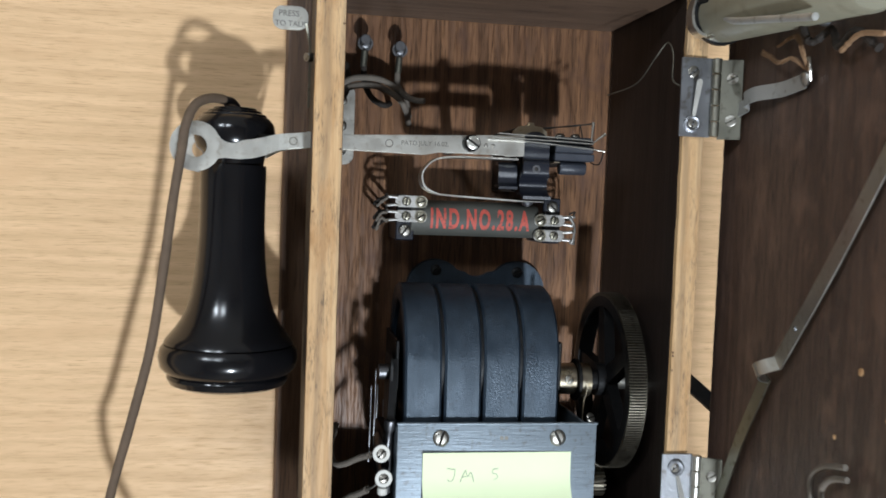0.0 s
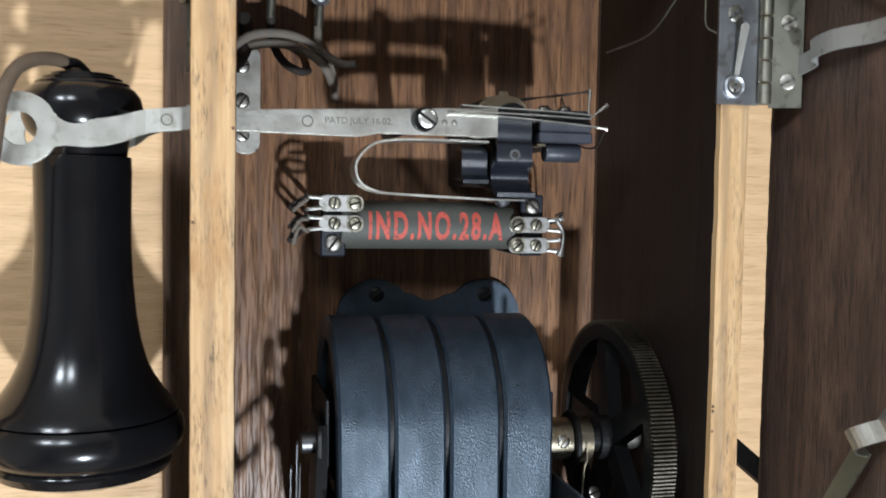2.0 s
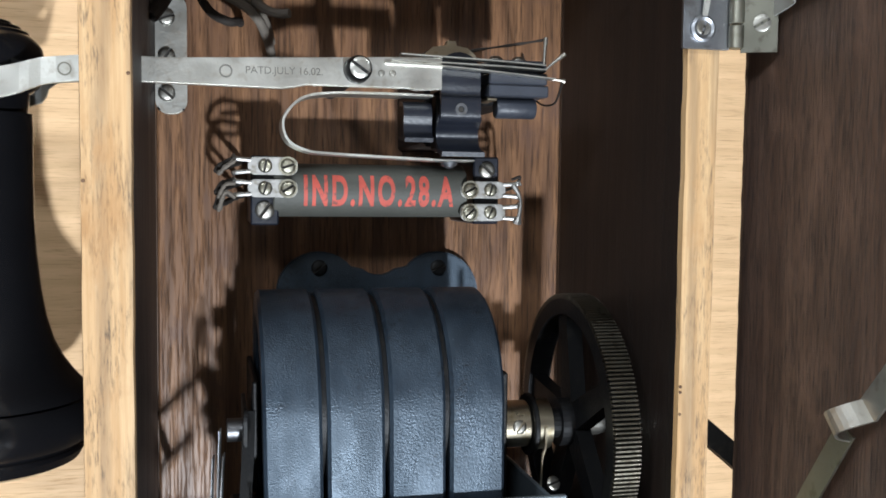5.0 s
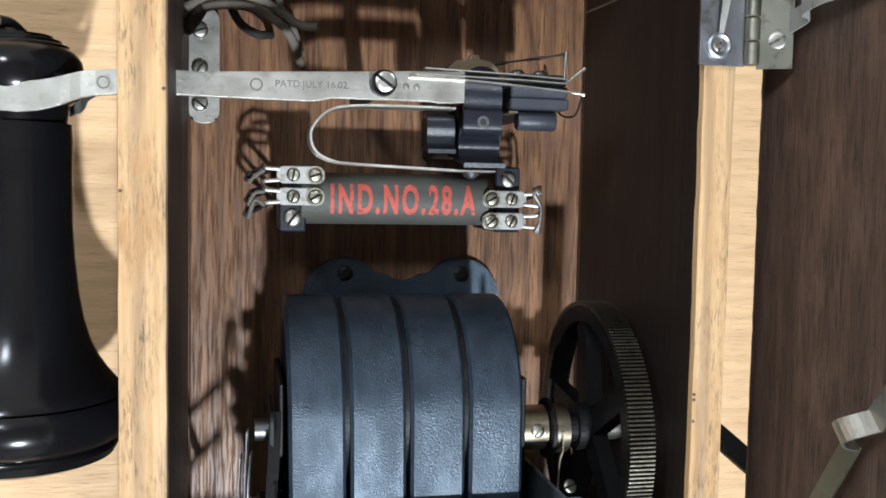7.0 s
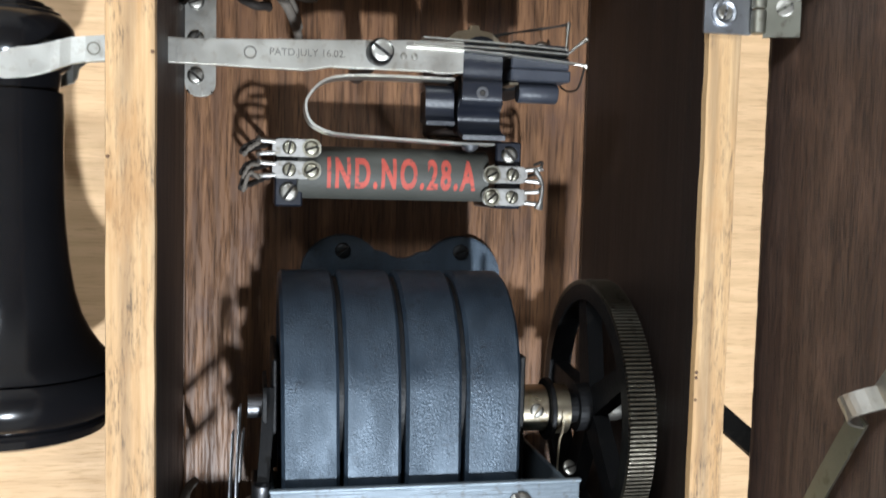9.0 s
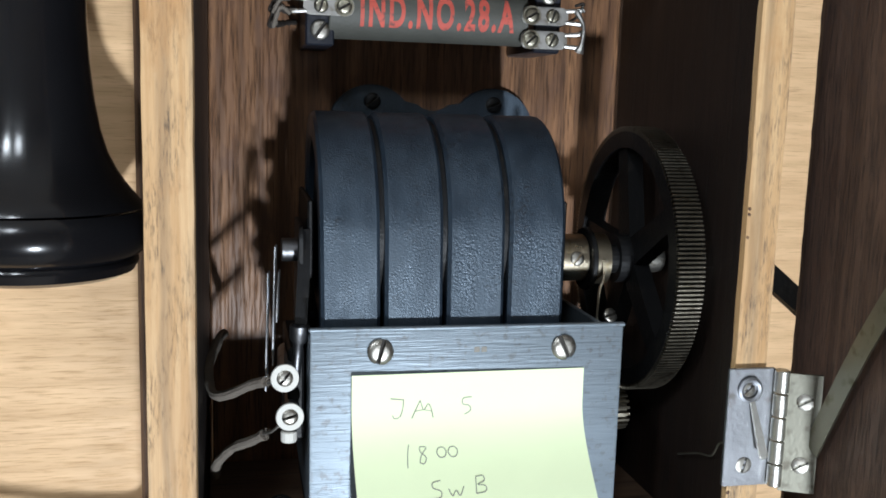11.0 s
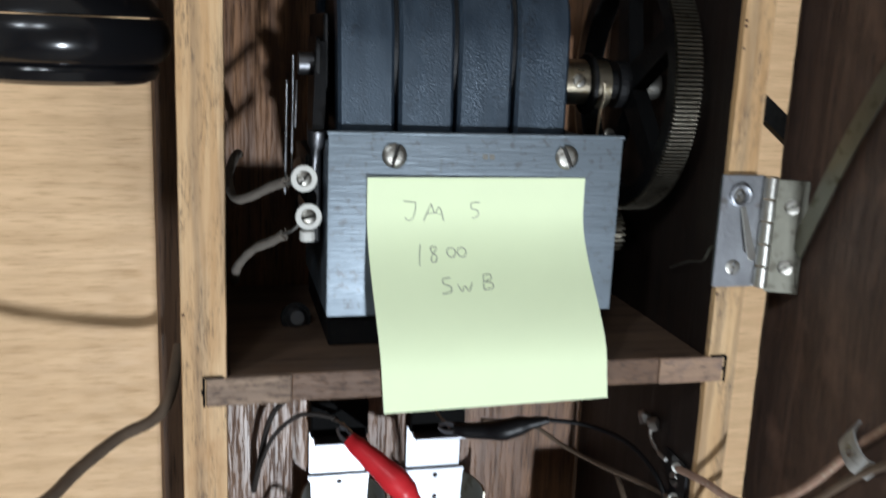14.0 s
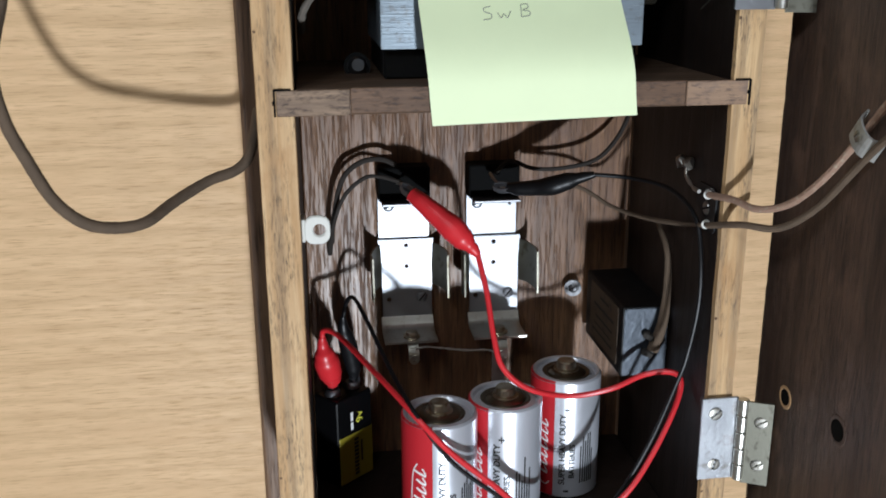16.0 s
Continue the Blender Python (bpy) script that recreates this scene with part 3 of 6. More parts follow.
def hinge(z0, z1, arm):
    """A butt hinge: a leaf on the bare edge, a knuckled barrel, a leaf on the door, and a contact arm on some."""
    h = z1 - z0
    leaf = part("hinge_leaf", sheet(rounded(XR0 - 0.0025, 0.1826, z0, z1, 0.0006), facing(-0.0022), 0.0014, 0.0002), "steel", cab, "worn steel hinge leaf")
    zc = (z0 + z1) / 2 - 0.001
    door_leaf = part("hinge_leaf", ribbon([(0.1850, -0.0045, zc), (0.1948, -0.0092, zc)], h, 0.0013, (0, 0, 1), 1), "dull_leaf", door, "tarnished hinge leaf on the door")
    n = 5
    for k in range(n):
        a, b = z0 + h * k / n + 0.0002, z0 + h * (k + 1) / n - 0.0002
        part("hinge_knuckle", rod((0.1838, -0.0038, a), (0.1838, -0.0038, b), 0.0024, 16), "tarnish" if arm > 0 else "nickel", leaf, "", True)
    screw(leaf, (0.1735, -0.0023, z0 + 0.007), (0, -1, 0), 0.0027, 75, dome=0.12)
    screw(leaf, (0.1725, -0.0023, z1 - 0.007), (0, -1, 0), 0.0029, 40, dome=0.14)
    for z in (z0 + 0.008, z1 - 0.010):
        screw(door_leaf, (0.1902, -0.0078, z), (-0.434, -0.90, 0), 0.0027, 30, dome=0.12)
    if arm:
        zz = z1 - 0.0068 if arm < 0 else z0 + 0.0062
        ax = 0.1735 if arm < 0 else 0.1728
        end = (0.1779, zz - 0.0205) if arm < 0 else (0.1742, zz + 0.0200)
        d = Vector((end[0] - ax, end[1] - zz)).normalized()
        w = Vector((-d.y, d.x))
        tip, root = Vector(end), Vector((ax, zz)) + d * 0.0036
        outline = [root + w * 0.0008, root - w * 0.0008] + [tip - w * 0.0015 * math.cos(k * math.pi / 6) + d * 0.0015 * math.sin(k * math.pi / 6) for k in range(7)]
        arm_bm = sheet([tuple(p) for p in outline], facing(-0.0036), 0.0007, 0.00015)
        bmesh.ops.triangulate(arm_bm, faces=arm_bm.faces[:])
        for v in arm_bm.verts:
            v.co.y -= 0.0028 * max(0.0, (Vector((v.co.x, v.co.z)) - root).dot(d)) / 0.017
        part("contact_arm", arm_bm, "nickel", leaf, "small bright contact arm")
        part("arm_washer", turned([(0, 0.0026), (0.0010, 0.0026), (0.0014, 0.0034), (0.0010, 0.0042), (0, 0.0042)], (ax, -0.0023, zz), (0, -1, 0), 24, None, True), "tin", leaf, "bright ring washer", True)
    return leaf


h1 = hinge(1.528, 1.5665, 1)
h2 = hinge(1.331, 1.370, -1)
h3 = hinge(1.134, 1.172, 0)

# strips and clamps on the door
strap = part("contact_strap", ribbon([(DX - 0.004, -0.0095, 1.3450), (DX - 0.0042, -0.0300, 1.3840), (DX - 0.0045, -0.0530, 1.4195)], 0.0072, 0.0007, (0, 0.88, 0.46), 3), "tarnish", door, "dull nickel contact strap")
part("strap_bend", ribbon([(DX - 0.0045, -0.0525, 1.4188), (DX - 0.009, -0.0530, 1.4200), (DX - 0.0115, -0.0560, 1.4225), (DX - 0.0085, -0.0595, 1.4250), (DX - 0.0042, -0.0610, 1.4265)], 0.0068, 0.0007, (0, 0.70, 0.71), 4), "nickel", strap, "bent kink of the strap")
part("strap_end", ribbon([(DX - 0.0042, -0.0610, 1.4265), (DX - 0.0030, -0.0970, 1.4730), (DX - 0.0030, -0.1370, 1.5270)], 0.0076, 0.0008, (0, 0.79, 0.61), 3), "nickel", strap)
part("strap_rivet", turned([(0, 0.0012), (0.0006, 0.0009), (0.0008, 0)], (DX - 0.0040, -0.0735, 1.4435), (-1, 0, 0), 12), "tin", strap, "", True)
tab = part("door_contact", ribbon([(0.1935, -0.0070, 1.5410), (0.1935, -0.0190, 1.5435), (0.1905, -0.0205, 1.5450), (0.1895, -0.0330, 1.5465), (0.1935, -0.0490, 1.5470), (0.1945, -0.0670, 1.5490)], 0.0068, 0.0006, (0, 0.15, 1), 5), "zinc", door, "bent nickel contact tab on the door")
sold = bmesh.new()
bmesh.ops.create_icosphere(sold, subdivisions=2, radius=0.0034)
for v in sold.verts:
    v.co *= 1 + 0.35 * noise.noise(v.co * 600)
    v.co = Vector((0.1935, -0.0685, 1.5500)) + Vector((v.co.x * 0.6, v.co.y, v.co.z))
part("solder_blob", sold, "solder", tab, "lump of bright solder", True)
for k, pts in enumerate(([(0.193, -0.0690, 1.5535), (0.190, -0.0630, 1.5590), (0.188, -0.0550, 1.5580), (0.189, -0.0400, 1.5640)], [(0.193, -0.0710, 1.5525), (0.188, -0.0740, 1.5600), (0.19, -0.0640, 1.5680), (0.193, -0.0450, 1.5670)])):
    fray = bmesh.new()
    rnd = random.Random(20 + k)
    for j in range(9):
        off = [Vector([rnd.uniform(-1, 1) * 0.0004 * (1 + i) for _ in range(3)]) for i in range(len(pts))]
        cable([Vector(p) + o for p, o in zip(pts, off)], 0.00022, 4, 5, fray)
    tagged(part("frayed_end", fray, "fray", tab, "frayed cotton wire end"), kind="stuff")
part("solder_wire", cable([(0.1930, -0.0735, 1.5480), (0.1915, -0.0750, 1.5530), (0.1920, -0.0730, 1.5575), (0.1932, -0.0680, 1.5570)], 0.0006, 8, 6), "bare_wire", tab, "bright bent wire", True)
clamp = part("cord_clamp", ribbon([(DX - 0.001, -0.0465, 1.2965), (DX - 0.0052, -0.0495, 1.2940), (DX - 0.0055, -0.0555, 1.2890), (DX - 0.001, -0.0585, 1.2865)], 0.0088, 0.0008, (0, -0.63, 0.776), 5), "zinc", door, "nickel clamp over two cords")
screw(clamp, (DX - 0.0058, -0.0525, 1.2915), (-1, 0, 0), 0.0022, 30)
hook_end = part("wire_loop", cable([(DX - 0.001, -0.0885, 1.3725), (DX - 0.004, -0.0920, 1.3845), (DX - 0.005, -0.1020, 1.3920), (DX - 0.0045, -0.1160, 1.3960)], 0.0013, 8), "cloth_grey", door, "grey cloth wire loop")
part("wire_loop", cable([(DX - 0.001, -0.0965, 1.3725), (DX - 0.004, -0.1000, 1.3825), (DX - 0.005, -0.1080, 1.3890), (DX - 0.0045, -0.1175, 1.3915)], 0.0013, 8), "cloth_grey", door, "grey cloth wire loop")

# the bell coils at the top of the door
ringer = thing("ringer", (0.18, -0.06, 1.565), "tan ringer coil with nickel frame on the open door", "bell ringer")
part("coil", turned([(0, 0), (0, 0.0125), (0.002, 0.0132), (0.115, 0.0132), (0.117, 0.012), (0.117, 0)], (0.183, -0.0080, 1.5865), (0.03, -1, -0.06), 28), "tan_coil", ringer, "tan varnished coil", True)
part("coil_head", turned([(0, 0), (0, 0.0145), (0.003, 0.0145), (0.003, 0)], (0.183, -0.0055, 1.5865), (0, -1, 0), 28), "black_iron", ringer, "black coil head", True)
part("frame", ribbon([(0.171, -0.0040, 1.5960), (0.168, -0.0050, 1.5860), (0.170, -0.0060, 1.5785), (0.178, -0.0070, 1.5745), (0.184, -0.0080, 1.5740)], 0.007, 0.0014, (0, 1, 0), 5), "nickel", ringer, "bent nickel frame")
part("frame_lug", block(0.1745, 0.1805, -0.016, -0.009, 1.5745, 1.579, 0.0006), "tarnish", ringer)
part("armature_rod", cable([(0.1745, -0.0160, 1.5880), (0.1730, -0.0390, 1.5780), (0.1735, -0.0690, 1.5730), (0.1745, -0.1060, 1.5675)], 0.0016, 10), "zinc", ringer, "nickel rod along the coil")
part("wire_tangle", cable([(0.185, -0.0760, 1.5740), (0.186, -0.0840, 1.5620), (0.19, -0.0920, 1.5660), (0.189, -0.0990, 1.5580), (0.188, -0.1120, 1.5620), (0.19, -0.1240, 1.5540)], 0.0016, 8, 8, None, None, 0.4), "cloth_dark", ringer, "dark twisted wires")
part("wire_end", cable([(0.1885, -0.1020, 1.5560), (0.187, -0.1160, 1.5600), (0.188, -0.1300, 1.5580)], 0.0011, 8, 8, None, None, 0.4), "fray", ringer)
part("core_end", rod((0.1755, -0.0040, 1.5935), (0.1755, -0.0180, 1.5930), 0.0058, 20), "black_iron", ringer, "black iron core end", True)
part("lock_nut", turned([(0, 0.0018), (0, 0.0036), (0.0022, 0.0036), (0.0022, 0.0018)], (0.1775, -0.0090, 1.5800), (-0.2, -1, 0), 6, None, True), "screw", ringer, "small lock nut")
part("heel_iron", block(0.1835, 0.1920, -0.034, -0.006, 1.5925, 1.6060, 0.0012), "black_iron", ringer, "black heel iron")
part("terminal", turned([(0, 0.003), (0.002, 0.003), (0.004, 0.002), (0.004, 0)], (DX, -0.078, 1.573), (-1, 0, 0), 14), "steel", ringer)

# ---- the crank outside ----
crank = thing("crank_handle", (0.1815, 0.055, 1.395), "black iron crank arm outside the cabinet side", "crank")
part("arm", ribbon([(0.193, 0.056, 1.404), (0.207, 0.050, 1.3920), (0.228, 0.046, 1.374)], 0.008, 0.004, (0.68, 0.1, 0.73), 4), "black_iron", crank)
part("shaft", rod((0.179, 0.055, 1.3985), (0.197, 0.055, 1.3985), 0.004, 16), "steel", crank)

# ---- receiver on its hook ----
RX, RY = -0.0495, 0.060
rec = thing("telephone_receiver", (RX, RY, 1.392), "polished black receiver hanging from the nickel hook", "receiver")
prof = [(1.3925, 0), (1.3925, 0.0245), (1.3905, 0.0266), (1.3920, 0.0298), (1.3950, 0.0314), (1.3963, 0.0312), (1.3970, 0.0306), (1.3980, 0.0322), (1.4010, 0.0348), (1.4060, 0.0358), (1.4105, 0.0351), (1.4128, 0.0334)]
part("ear_cap", turned([((h - 1.39) * 0.962, r) for h, r in prof] + [(0.0221, 0)], (RX, RY, 1.3912), (0, 0, 1), 64), "ebonite", rec, "ringed black ear cap", True)
body = [(1.4135, 0.0332), (1.4155, 0.0325), (1.4180, 0.0305), (1.4215, 0.0278), (1.4260, 0.0250), (1.4320, 0.0222), (1.4400, 0.0200), (1.4500, 0.0184), (1.4620, 0.0173), (1.4750, 0.0167), (1.4900, 0.0166), (1.5040, 0.0168), (1.5095, 0.0166)]
part("shell", turned([(0.0223, 0)] + [((h - 1.39) * 0.962, r) for h, r in body] + [(0.1154, 0)], (RX, RY, 1.3912), (0, 0, 1), 64), "ebonite", rec, "flared black shell", True)
capp = [(1.5160, 0.0160), (1.5185, 0.0188), (1.5225, 0.0203), (1.5275, 0.0208), (1.5315, 0.0200), (1.5342, 0.0182), (1.5356, 0.0163), (1.5366, 0.0160), (1.5374, 0.0140), (1.5384, 0.0136), (1.5390, 0.0112), (1.5400, 0.0108), (1.5405, 0.0070)]
part("tail_cap", turned([(0.1135, 0), (0.1135, 0.0150)] + [((h - 1.39) * 0.962, r) for h, r in capp] + [(0.1449, 0)], (RX, RY, 1.3912), (0, 0, 1), 64), "ebonite", rec, "rounded black tail cap", True)

cord = thing("receiver_cord", (-0.018, 0.09, 1.265), "brown braided cloth receiver cord hanging in a loop", "cord")
part("braid", cable([(-0.050, 0.058, 1.5355), (-0.055, 0.054, 1.5390), (-0.062, 0.046, 1.5385), (-0.0680, 0.040, 1.5340), (-0.0715, 0.035, 1.524), (-0.0730, 0.034, 1.512), (-0.0768, 0.037, 1.488), (-0.0815, 0.039, 1.449), (-0.0865, 0.041, 1.414), (-0.0945, 0.041, 1.379), (-0.105, 0.043, 1.337), (-0.1057, 0.022, 1.3129), (-0.1036, 0.022, 1.2933), (-0.0982, 0.024, 1.2778), (-0.0904, 0.024, 1.2619), (-0.0804, 0.025, 1.2523), (-0.0695, 0.028, 1.249), (-0.0587, 0.034, 1.2493), (-0.0492, 0.049, 1.2537), (-0.0364, 0.064, 1.2587), (-0.0246, 0.072, 1.2617), (-0.0187, 0.079, 1.2683), (-0.015, 0.092, 1.285)], 0.0024, 12, 8, None, None, 0.08), "cloth", cord, "", True)

part("cord_tip", cable([(-0.0490, 0.0595, 1.5350), (-0.0515, 0.0570, 1.5380), (-0.0545, 0.0540, 1.5388)], 0.0026, 12, 5, None, (0.0030, 0.0027, 0.0023)), "black_vinyl", cord, "black cord tip", True)

# ---- switch hook ----
sw = thing("switch_hook", (0.06, DEEP, 1.52), "nickel switch hook lever with contact springs on the back panel", "switch hook")


def prong(y, bow):
    """One prong of the fork with its ring end."""
    cx, cz, R, r = -0.0672, 1.5145, 0.0125, 0.0056
    out = []
    for k in range(21):
        a = radians(28 + 304 * k / 20)
        out.append((cx + R * math.cos(a), cz + R * math.sin(a)))
    out += [(-0.0530, 1.5092), (-0.0460, 1.5088), (-0.0400, 1.5094), (-0.0360, 1.5104), (-0.0330, 1.5114), (-0.0300, 1.5126), (-0.0265, 1.5138), (-0.0220, 1.5146), (-0.0125, 1.5156), (-0.0125, 1.5236), (-0.0220, 1.5226), (-0.0265, 1.5222), (-0.0300, 1.5214), (-0.0330, 1.5206), (-0.0360, 1.5198), (-0.0400, 1.5190), (-0.0460, 1.5184), (-0.0530, 1.5188)]
    bm = sheet(out, facing(y), 0.0016, 0.0003, [(cx, cz, r)])
    bmesh.ops.triangulate(bm, faces=bm.faces[:])
    for v in bm.verts:
        x = v.co.x
        if x > -0.034:
            f = min(1, (x + 0.034) / 0.012)
            v.co.y += bow * f * f * (3 - 2 * f)
    return bm


part("fork_prong", prong(0.0405, -0.003), "nickel", sw, "worn nickel fork prong with a ring end")
part("stamp_ring", turned([(0, 0.0016), (0.00005, 0.0016), (0.00005, 0.0021), (0, 0.0021)], (-0.0195, 0.0372, 1.5188), (0, -1, 0), 20, None, True), "tarnish", sw, "stamped ring")
part("fork_prong", prong(0.0800, -0.0405), "nickel", sw, "rear fork prong")
lever = [(-0.0130, 1.5158), (0.046, 1.5150), (0.050, 1.5156), (0.054, 1.5165), (0.088, 1.5165), (0.090, 1.5160), (0.099, 1.5165), (0.099, 1.5270), (0.085, 1.5268), (0.058, 1.5255), (0.010, 1.5235), (-0.0130, 1.5240)]
lev = part("lever", sheet(lever, facing(0.0370), 0.0022, 0.0003), "nickel", sw, "long flat nickel lever")
letters("PATD.JULY 16.02.", 0.0033, facing(0.03695) @ Matrix.Translation((0.0345, 1.5195, 0)) @ pose(0, 0, 0, 0, 0, 0.6), "stamp", lev, thick=0.00002)
part("stamp_ring", turned([(0, 0.0016), (0.00006, 0.0016), (0.00006, 0.0021), (0, 0.0021)], (0.0285, 0.0370, 1.5200), (0, -1, 0), 20, None, True), "stamp", lev, "stamped ring")
piv = part("pivot_nut", turned([(0, 0), (0, 0.0043), (0.0004, 0.0045), (0.0050, 0.0043), (0.0074, 0.0038), (0.0078, 0.0034), (0.0078, 0)], (0.0703, 0.0368, 1.5218), (0, -1, 0), 28), "black_iron", lev, "dark pivot pillar", True)
screw(piv, (0.0703, 0.0289, 1.5218), (0, -1, 0), 0.0034, -35, dome=0.18, mat="nickel")
part("pivot_stud", rod((0.0703, 0.0395, 1.5218), (0.0703, DEEP, 1.5218), 0.0032), "black_iron", sw)
for x in (0.0785, 0.0822):
    part("rivet", turned([(0, 0.0011), (0.0004, 0.0009), (0.0005, 0)], (x, 0.0368, 1.5212), (0, -1, 0), 12), "screw", lev)
plate = part("mounting_plate", sheet(rounded(0.0033, 0.0150, 1.5105, 1.5560, 0.0052), facing(0.1045), 0.002, 0.0004), "nickel", sw, "dull nickel mounting plate")
for z, a in ((1.5470, 20), (1.5325, 60), (1.5185, -40)):
    screw(plate, (0.0075, 0.1040, z), (0, -1, 0), 0.0032, a)
part("plate_spacer", block(0.004, 0.014, 0.1046, DEEP, 1.512, 1.554, 0.0005), "black_iron", sw)
# the long U-shaped spring
u = [(0.0975, 0.050, 1.5150), (0.080, 0.050, 1.5152), (0.062, 0.050, 1.5148), (0.0530, 0.050, 1.5128), (0.0478, 0.050, 1.5075), (0.0470, 0.050, 1.5030), (0.0490, 0.050, 1.4985), (0.0545, 0.050, 1.4957), (0.062, 0.050, 1.4948), (0.085, 0.050, 1.4938), (0.098, 0.050, 1.4933)]
part("lever_spring", ribbon(u, 0.0135, 0.0008, (0, 1, 0), 6), "nickel", sw, "polished U-shaped leaf spring")
part("spring_foot", block(0.0975, 0.1125, 0.043, 0.056, 1.4928, 1.4937, 0.0003), "nickel", sw)
part("spring_stud", turned([(0, 0.0030), (0.0010, 0.0028), (0.0022, 0.0012), (0.0022, 0)], (0.1040, 0.046, 1.4928), (0, -0.3, -1), 18), "tin", sw, "domed spring rivet", True)
# black yoke
dome = [(0.1065 - 0.0077 * math.cos(math.pi * k / 12), 1.5225 + 0.0076 * math.sin(math.pi * k / 12)) for k in range(13)]
yoke = sheet(dome + [(0.1138, 1.5165), (0.0990, 1.5165)], facing(0.0415), 0.013, 0.0014)
yoke_body = part("yoke", yoke, "blue_fibre", sw, "blue-black japanned yoke")
part("upper_strap", ribbon([(0.1062, 0.0412, 1.5240), (0.1064, 0.0408, 1.5195), (0.1064, 0.0412, 1.5160), (0.1063, 0.0404, 1.5143), (0.1060, 0.0385, 1.5135), (0.1058, 0.0380, 1.5120), (0.1058, 0.0380, 1.5085), (0.1060, 0.0392, 1.5070)], 0.0138, 0.0018, (1, 0, 0), 6), "blue_fibre", yoke_body)
part("lower_strap", ribbon([(0.1060, 0.0390, 1.5075), (0.1062, 0.0415, 1.5063), (0.1066, 0.0455, 1.5045), (0.1070, 0.0475, 1.5015), (0.1071, 0.0465, 1.4985), (0.1072, 0.0435, 1.4963), (0.1073, 0.0390, 1.4952)], 0.0150, 0.0016, (1, 0, 0), 6), "blue_fibre", yoke_body, "strap curved out to a foot")
part("yoke_core", block(0.1000, 0.1130, 0.0485, 0.058, 1.4965, 1.5170, 0.0010), "black_iron", yoke_body)
part("screw_ring", turned([(0, 0.0011), (0, 0.0021), (0.0005, 0.0021), (0.0005, 0.0011)], (0.1058, 0.0372, 1.5102), (0, -1, 0), 18, None, True), "post", yoke_body, "raised ring of a small set screw")
part("set_screw", turned([(0, 0.0011), (0.0002, 0.0008), (0.0002, 0)], (0.1058, 0.0371, 1.5102), (0, -1, 0), 12), "slot", yoke_body)
stop = part("stop_block", ribbon([(0.0932, 0.0560, 1.5130), (0.0932, 0.0500, 1.5122), (0.0933, 0.0488, 1.5090), (0.0934, 0.0495, 1.5050), (0.0933, 0.0482, 1.5018), (0.0931, 0.0450, 1.5000)], 0.0100, 0.0016, (1, 0, 0), 6), "blue_fibre", sw, "black bent stop plate")
part("stop_core", block(0.0890, 0.0980, 0.0515, 0.0640, 1.5005, 1.5125, 0.0010), "black_iron", stop)
part("upper_plate", sheet([(0.0965, 1.5265), (0.0975, 1.5310), (0.1005, 1.5335), (0.1050, 1.5342), (0.1055, 1.5358), (0.1085, 1.5358), (0.1090, 1.5342), (0.1130, 1.5335), (0.1160, 1.5310), (0.1165, 1.5265)], facing(0.0560), 0.003, 0.0004), "brass", sw, "pale rounded frame plate")
part("frame_post", block(0.098, 0.115, 0.0591, DEEP, 1.4985, 1.5325, 0.001), "black_iron", sw)
for k in range(3):
    part("insulator", block(0.1165, 0.1370 + 0.0005 * k, 0.040, 0.062, 1.5278 - 0.0042 * k - 0.0040, 1.5278 - 0.0042 * k, 0.0005), "grey_fibre", sw, "slate-grey fibre insulator")
part("lower_insulator", turned([(0, 0), (0, 0.0033), (0.0005, 0.0036), (0.0138, 0.0036), (0.0143, 0.0033), (0.0143, 0)], (0.1207, 0.0470, 1.5118), (1, 0, 0), 20), "grey_fibre", sw, "rounded fibre spacer", True)
part("spacer_tab", block(0.1165, 0.1200, 0.0425, 0.0550, 1.5140, 1.5149, 0.0002), "brass", sw)
part("stack_post", block(0.120, 0.134, 0.0622, DEEP, 1.514, 1.527, 0.0007), "black_iron", sw)
for x in (0.1215, 0.1300):
    part("stack_screw", turned([(0, 0.0026), (0.0012, 0.0026), (0.0022, 0.0016), (0.0022, 0)], (x, 0.050, 1.5280), (0, 0, 1), 16), "screw", sw)
for k, (z0, z1, xa) in enumerate(((1.5268, 1.5268, 0.085), (1.5248, 1.5252, 0.082), (1.5235, 1.5222, 0.0795))):
    y = 0.0385 - 0.0006 * k
    part("contact_spring", ribbon([(xa, y, z0 + 0.0010), (0.100, y, z0 + 0.0006), (0.120, y, (z0 + z1) / 2), (0.1355 + 0.003 * (k == 2), y, z1 - 0.0008)], 0.0046, 0.00045, (0, 1, 0), 5), "nickel", sw, "thin contact spring")
ends = (((0.1355, 0.0385, 1.5262), (0.1362, 0.040, 1.5310), (0.1372, 0.042, 1.5360)), ((0.1355, 0.0380, 1.5244), (0.1390, 0.0375, 1.5275), (0.1425, 0.037, 1.5302)), ((0.1380, 0.0373, 1.5214), (0.1405, 0.037, 1.5212), (0.1425, 0.037, 1.5208)))
for e in ends:
    part("spring_tip", cable(e, 0.0006, 8, 4, None, (0.0004, 0.0005, 0.0009)), "screw", sw, "soldered spring tip", True)
part("bare_lead", cable([(0.1370, 0.042, 1.5355), (0.128, 0.05, 1.5345), (0.117, 0.06, 1.5335), (0.11, 0.075, 1.533)], 0.0005, 6, 6, None, None, 0.6), "cloth_dark", sw)
part("bare_lead", cable([(0.1420, 0.037, 1.5210), (0.147, 0.06, 1.515), (0.150, 0.09, 1.520), (0.151, DEEP - 0.001, 1.540)], 0.0004, 6, 6), "cloth_dark", sw)

